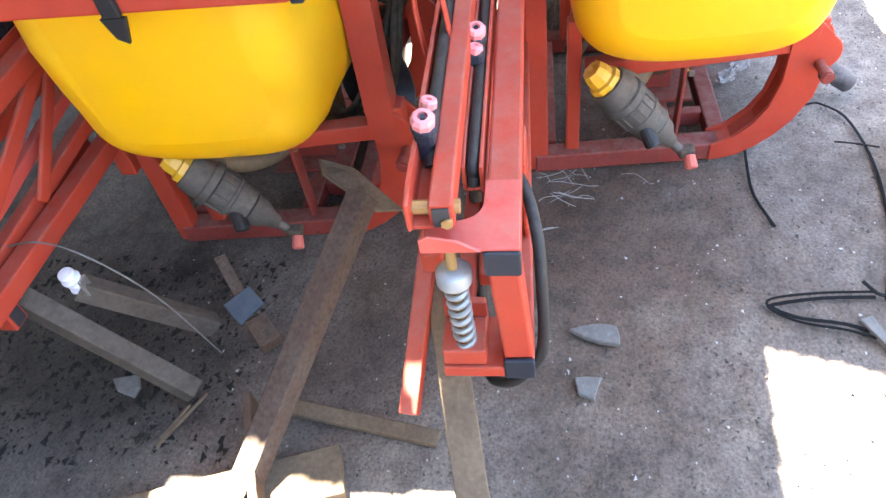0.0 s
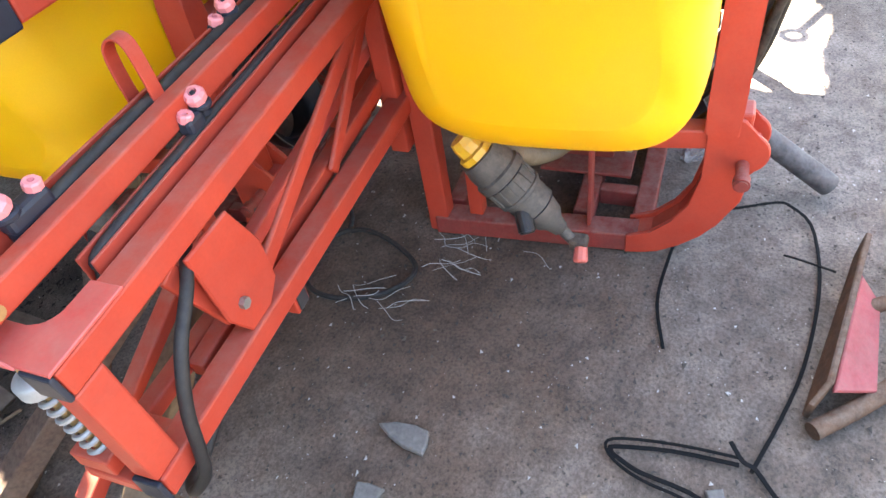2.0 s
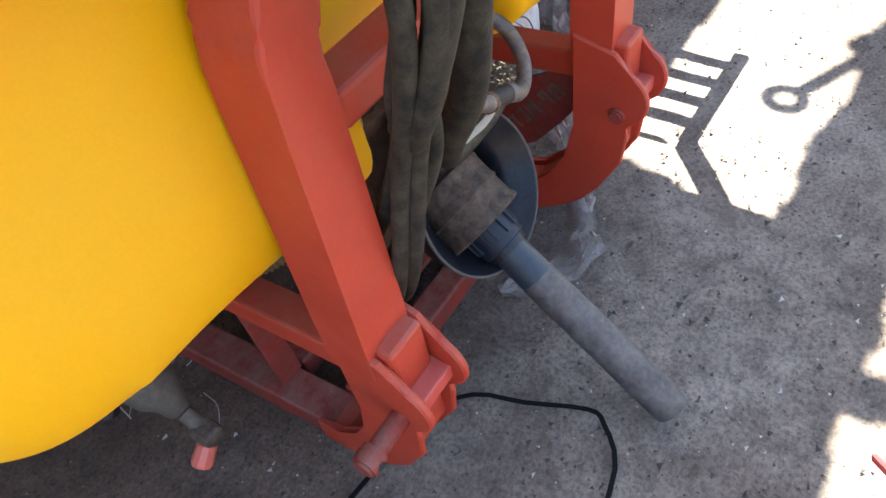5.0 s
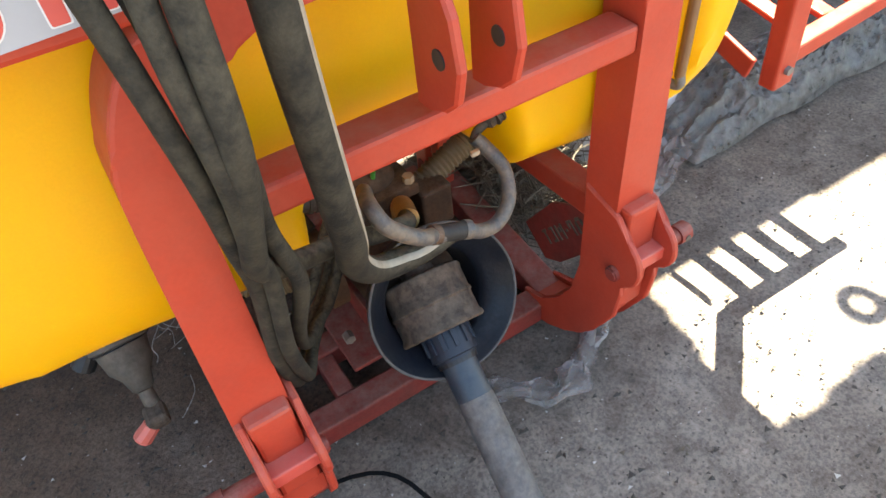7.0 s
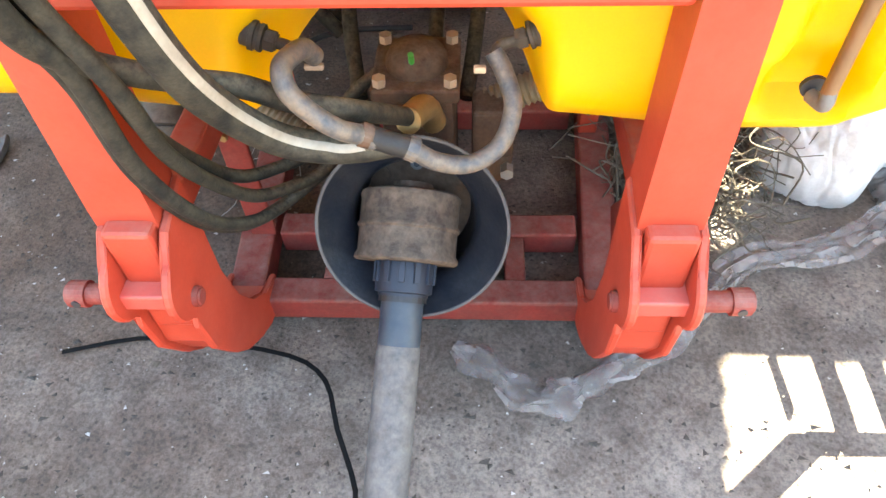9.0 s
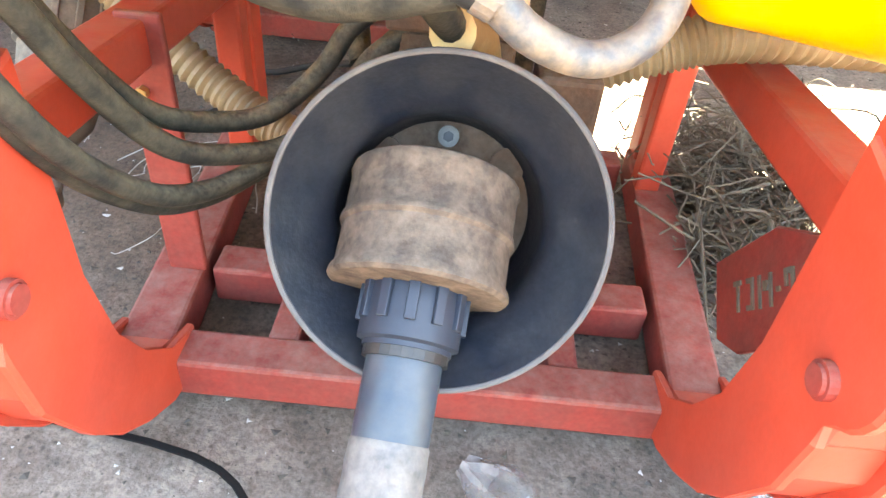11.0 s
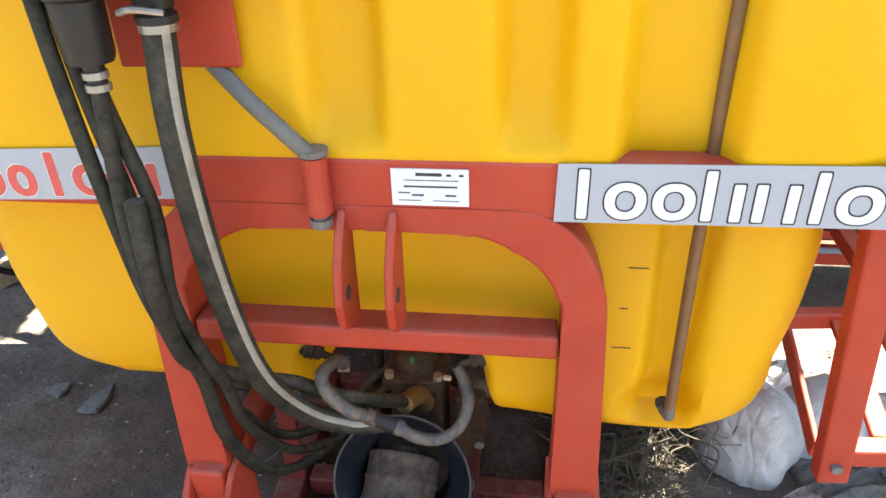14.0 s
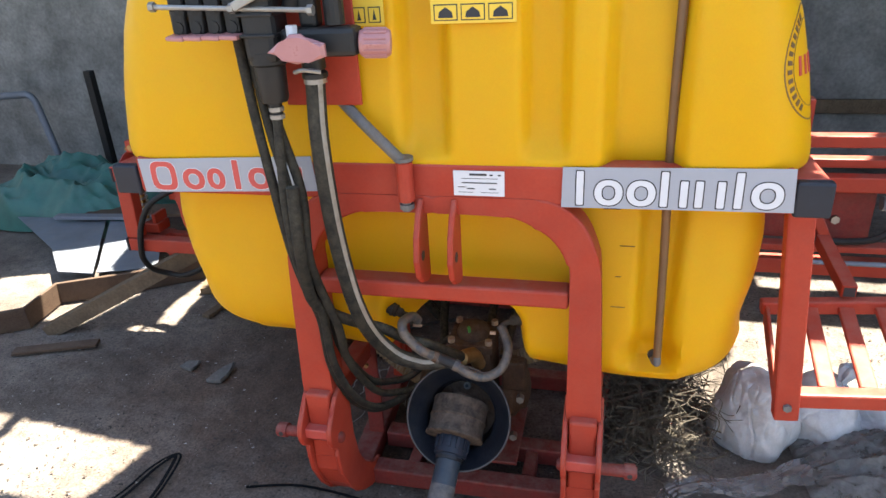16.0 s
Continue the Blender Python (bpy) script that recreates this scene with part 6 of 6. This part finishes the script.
def bag(name, label, at, size, seed, mat=PLASTIC_BAG):
    bm = bmesh.new()
    bmesh.ops.create_icosphere(bm, subdivisions=6, radius=1)
    for v in bm.verts:
        d = v.co.copy()
        q = d * 1.7 + Vector((seed, 0, 0))
        crease = abs(noise.noise(Vector((q.x * 1.8, q.y * 1.8, q.z * 0.7)) + Vector((0, seed, 0))))
        r = 1 + 0.24 * noise.noise(q * 0.7) + 0.06 * noise.noise(q * 1.5) - 0.025 * max(0.12 - crease, 0) / 0.12 + 0.022 * noise.noise(q * 3.3) + 0.006 * noise.noise(q * 7)
        v.co = Vector((d.x * size[0] * r, d.y * size[1] * r, max(d.z * size[2] * r, -size[2] * 0.5))) + Vector(at)
    host = tagged(part(name, bm, mat, smooth=True), label, "bag")
    # the gathered neck of the bag, twisted to one side
    neck = bmesh.new()
    top = Vector(at) + Vector((size[0] * 0.45, size[1] * 0.2, size[2] * 0.80))
    rows = []
    for k in range(9):
        r = (0.045, 0.034, 0.022, 0.017, 0.020, 0.028, 0.034, 0.036, 0.030)[k] * size[2] / 0.165
        c = top + Vector((0.006, 0.004, 0.009)) * (k - 3)
        rows.append([neck.verts.new(c + Vector((math.cos(a * math.pi / 12), math.sin(a * math.pi / 12), 0)) * r * (1 + 0.22 * math.cos(a * math.pi / 12 * 7 + k * 0.4) + 0.15 * noise.noise(Vector((a * 0.8, k * 0.5, seed)))) + Vector((0, 0, 0.006 * noise.noise(Vector((a, k, seed)))))) for a in range(24)])
    for a, b in zip(rows, rows[1:]):
        for k in range(24):
            neck.faces.new((a[k], a[(k + 1) % 24], b[(k + 1) % 24], b[k]))
    part("gathered_neck", neck, mat, host, "gathered crumpled neck", smooth=True)
    return host


bag("plastic_bag", "crumpled dirty white plastic bag on the ground", (0.80, 0.60, 0.08), (0.118, 0.13, 0.165), 3)
bag("plastic_bag", "crumpled dirty white plastic bag on the ground", (1.0, 0.66, 0.065), (0.12, 0.12, 0.125), 8)
bag("plastic_bag", "small crumpled white plastic bag on the ground", (1.16, 0.70, 0.045), (0.08, 0.09, 0.085), 21)


def see_through(mat, low, high, scale):
    """Let a thin film be partly see-through, in uneven patches."""
    tree = mat.node_tree
    n = tree.nodes.new("ShaderNodeTexNoise")
    n.inputs["Scale"].default_value, n.inputs["Detail"].default_value = scale, 4
    where = tree.nodes.new("ShaderNodeNewGeometry")
    tree.links.new(where.outputs["Position"], n.inputs["Vector"])
    r = tree.nodes.new("ShaderNodeMapRange")
    for key, v in (("From Min", 0.35), ("From Max", 0.65), ("To Min", low), ("To Max", high)):
        r.inputs[key].default_value = v
    tree.links.new(n.outputs[0], r.inputs["Value"])
    tree.links.new(r.outputs[0], tree.nodes["Principled BSDF"].inputs["Alpha"])


see_through(FILM_THIN, 0.25, 0.8, 25)


def film_trail():
    """Torn plastic film, twisted along the ground."""
    bm = bmesh.new()
    rows = []
    path = spline([(0.055, 0.128, 0.005), (0.126, 0.082, 0.008), (0.19, 0.028, 0.012), (0.245, 0.035, 0.016), (0.325, 0.085, 0.02), (0.44, 0.155, 0.025), (0.59, 0.31, 0.03), (0.743, 0.345, 0.03), (0.88, 0.40, 0.05), (1.014, 0.472, 0.06), (1.3, 0.55, 0.06), (1.6, 0.62, 0.04)], 12)
    for i, c in enumerate(path):
        t = (path[min(i + 1, len(path) - 1)] - path[max(i - 1, 0)]).normalized()
        side = t.cross(Vector((0, 0, 1)))
        row = []
        for k in range(13):
            u = k / 6 - 1
            w = 0.010 + 0.046 * abs(noise.noise(Vector((i * 0.075, 1, 0)))) + 0.00025 * i
            h = 0.016 * noise.noise(Vector((i * 0.06, k * 1.3, 4))) + 0.012 * abs(noise.noise(Vector((i * 0.21 + k * 0.5, k * 0.9, 9)))) + 0.006 * (1 - u * u)
            p = c + side * (u * w + 0.012 * noise.noise(Vector((i * 0.19, k * 0.6, 2))))
            row.append(bm.verts.new((p.x, p.y, max(c.z * 0.6 + h, 0.006))))
        rows.append(row)
    for a, b in zip(rows, rows[1:]):
        for k in range(12):
            bm.faces.new((a[k], a[k + 1], b[k + 1], b[k]))
    tagged(part("plastic_film", bm, FILM_THIN, smooth=True), "torn twisted grey see-through plastic film on the ground", "plastic film")


film_trail()


def old_implement():
    """The old crimson and cream tube frame beside the camera's way."""
    host = thing("old_implement", "old crimson plate and worn cream tubes on the ground", "implement")
    part("blade", plate([(-0.262, -0.318, 0.095), (-0.72, -0.222, 0.095), (-0.76, -0.19, 0.06), (-0.76, -0.19, 0.012), (-0.262, -0.312, 0.012)], 0.014, 0.003), RUST, host, "rusty edge strip")
    part("share_plate", plate([(-0.40, -0.292, 0.088), (-0.455, -0.335, 0.055), (-0.69, -0.315, 0.045), (-0.74, -0.225, 0.088)], 0.012, 0.003), OLD_PINK, host, "faded crimson plate")
    part("rusty_arm", sweep([(-0.47, -0.31, 0.055), (-0.43, -0.40, 0.09), (-0.37, -0.47, 0.14), (-0.30, -0.53, 0.19)], 0.017, 12), RUST, host, smooth=True)
    part("foot_tube", sweep([(-0.80, -0.20, 0.025), (-0.70, -0.31, 0.03), (-0.60, -0.40, 0.04), (-0.50, -0.46, 0.06)], 0.02, 12), RUST, host, smooth=True)
    part("lower_tube", sweep([(-0.68, -0.385, 0.05), (-0.50, -0.44, 0.05), (-0.365, -0.478, 0.06), (-0.27, -0.54, 0.13), (-0.2, -0.60, 0.2)], 0.016, 12), OLD_PINK, host, smooth=True)
    part("cream_tube", sweep([(-0.33, -0.50, 0.165), (-0.28, -0.53, 0.20), (-0.22, -0.57, 0.24)], 0.021, 12), PIPE_CREAM, host, smooth=True)
    part("cream_bar", sweep([(-0.12, -0.535, 0.27), (-0.20, -0.53, 0.31), (-0.33, -0.505, 0.36), (-0.47, -0.505, 0.40), (-0.60, -0.53, 0.42)], 0.019, 14), PIPE_CREAM, host, "worn cream and red drawbar tube", smooth=True)
    part("flange", plate([(-0.10, -0.49, 0.27), (-0.085, -0.56, 0.29), (-0.12, -0.57, 0.33), (-0.14, -0.51, 0.31)], 0.014, 0.003), OLD_PINK, host)
    part("rear_bar", beam((-0.12, -0.60, 0.22), (-0.55, -0.60, 0.30), 0.04, 0.04), PINKISH, host)
    part("foot_post", beam((-0.20, -0.60, 0.0), (-0.20, -0.60, 0.24), 0.03, 0.03, up=(0, 1, 0)), OLD_PINK, host)
    return host


old_implement()


def crumpled(x0, x1, y0, y1, height, seed, nx=90, ny=60, tight=1.0):
    """A heap of cloth: long sharp folds over a mound."""
    bm = bmesh.new()
    rows = []
    for j in range(ny):
        row = []
        for i in range(nx):
            u, v = i / (nx - 1), j / (ny - 1)
            x, y = x0 + u * (x1 - x0), y0 + v * (y1 - y0)
            mound = (math.sin(math.pi * u) * math.sin(math.pi * min(v * 1.1, 1))) ** 0.45
            q = Vector((x * 2.0 + 0.6 * y, y * 3.4, seed)) * tight
            fold = 1 - abs(noise.noise(q * 1.1)) * 2.2
            fine = 1 - abs(noise.noise(q * 3.1 + Vector((5, 0, 0)))) * 2
            h = height * mound * (0.55 + 0.36 * fold + 0.13 * fine + 0.06 * noise.noise(q * 9))
            row.append(bm.verts.new((x + 0.05 * noise.noise(Vector((x * 4, y * 4, 5))), y + 0.05 * noise.noise(Vector((x * 4, y * 4, 8))), max(h, 0.0) + 0.012)))
        rows.append(row)
    for a, b in zip(rows, rows[1:]):
        for i in range(nx - 1):
            bm.faces.new((a[i], a[i + 1], b[i + 1], b[i]))
    return bm


def scrap_left():
    tagged(part("sheet_metal", plate([(-2.95, 1.72, 0.11), (-2.40, 1.36, 0.105), (-2.17, 1.135, 0.10), (-1.98, 1.14, 0.10), (-2.35, 1.72, 0.12)], 0.004, 0), GALV), "bent grey sheet metal lying on the scrap", "sheet metal", "scrap sheets")
    tagged(part("sheet_metal", plate([(-1.965, 1.15, 0.102), (-1.70, 1.24, 0.10), (-1.95, 1.66, 0.13), (-2.31, 1.70, 0.122)], 0.004, 0), GALV), "flat grey sheet metal lying on the scrap", "sheet metal", "scrap sheets")
    tagged(part("steel_channel", sweep([(-2.45, 0.55, 0.05), (-2.05, 0.80, 0.055), (-2.08, 1.02, 0.055), (-1.82, 1.156, 0.055), (-1.50, 1.36, 0.055), (-1.25, 1.45, 0.05)], 0, per=1, section=rect(0.02, 0.10, 0.003), up=(0, 0, 1)), WOOD_DARK), "bent rusty brown steel channel on the floor", "steel channel")
    plank("dark_lath", "thin dark board lying on the earth", "board", (-1.96, 0.615, 0.012), (-1.65, 0.73, 0.012), 0.05, 0.015, WOOD_DARK)
    plank("grey_board", "weathered board in front of the tarpaulin", "board", (-2.62, 1.66, 0.15), (-2.05, 1.74, 0.14), 0.05, 0.02, GALV)
    plank("dark_board", "wide dark board beside the tarpaulin", "board", (-2.50, 1.78, 0.135), (-1.75, 1.86, 0.15), 0.16, 0.02, WOOD_DARK)
    tagged(part("bent_pipe_frame", sweep([(-3.95, 2.55, 0.60), (-3.55, 2.55, 0.63), (-3.44, 2.56, 0.61), (-3.40, 2.56, 0.46), (-3.34, 2.57, 0.0)], 0.024, 10), GALV, smooth=True), "old grey bent pipe frame by the wall", "pipe frame")
    tagged(part("green_tarp", crumpled(-3.45, -2.2, 1.72, 2.5, 0.36, 1.0), TARP, smooth=True), "crumpled dark green tarpaulin on the scrap heap", "tarpaulin")
    tagged(part("dark_post", box((-2.98, 2.55, 0), (-2.93, 2.60, 0.78), 0.004), RUBBER_DARK), "dark iron post standing by the wall", "post")
    tagged(part("wall_post", box((-2.15, 2.88, 0), (-2.02, 3.0, 3.0), 0.01), WOOD_DARK), "dark wooden post at the wall's end", "post")


tagged(part("plastic_film", crumpled(0.93, 1.90, 0.34, 0.64, 0.13, 4.0, 220, 100, 5.0), FILM_BAG, smooth=True), "heap of torn dirty plastic film on the ground", "plastic film")

scrap_left()
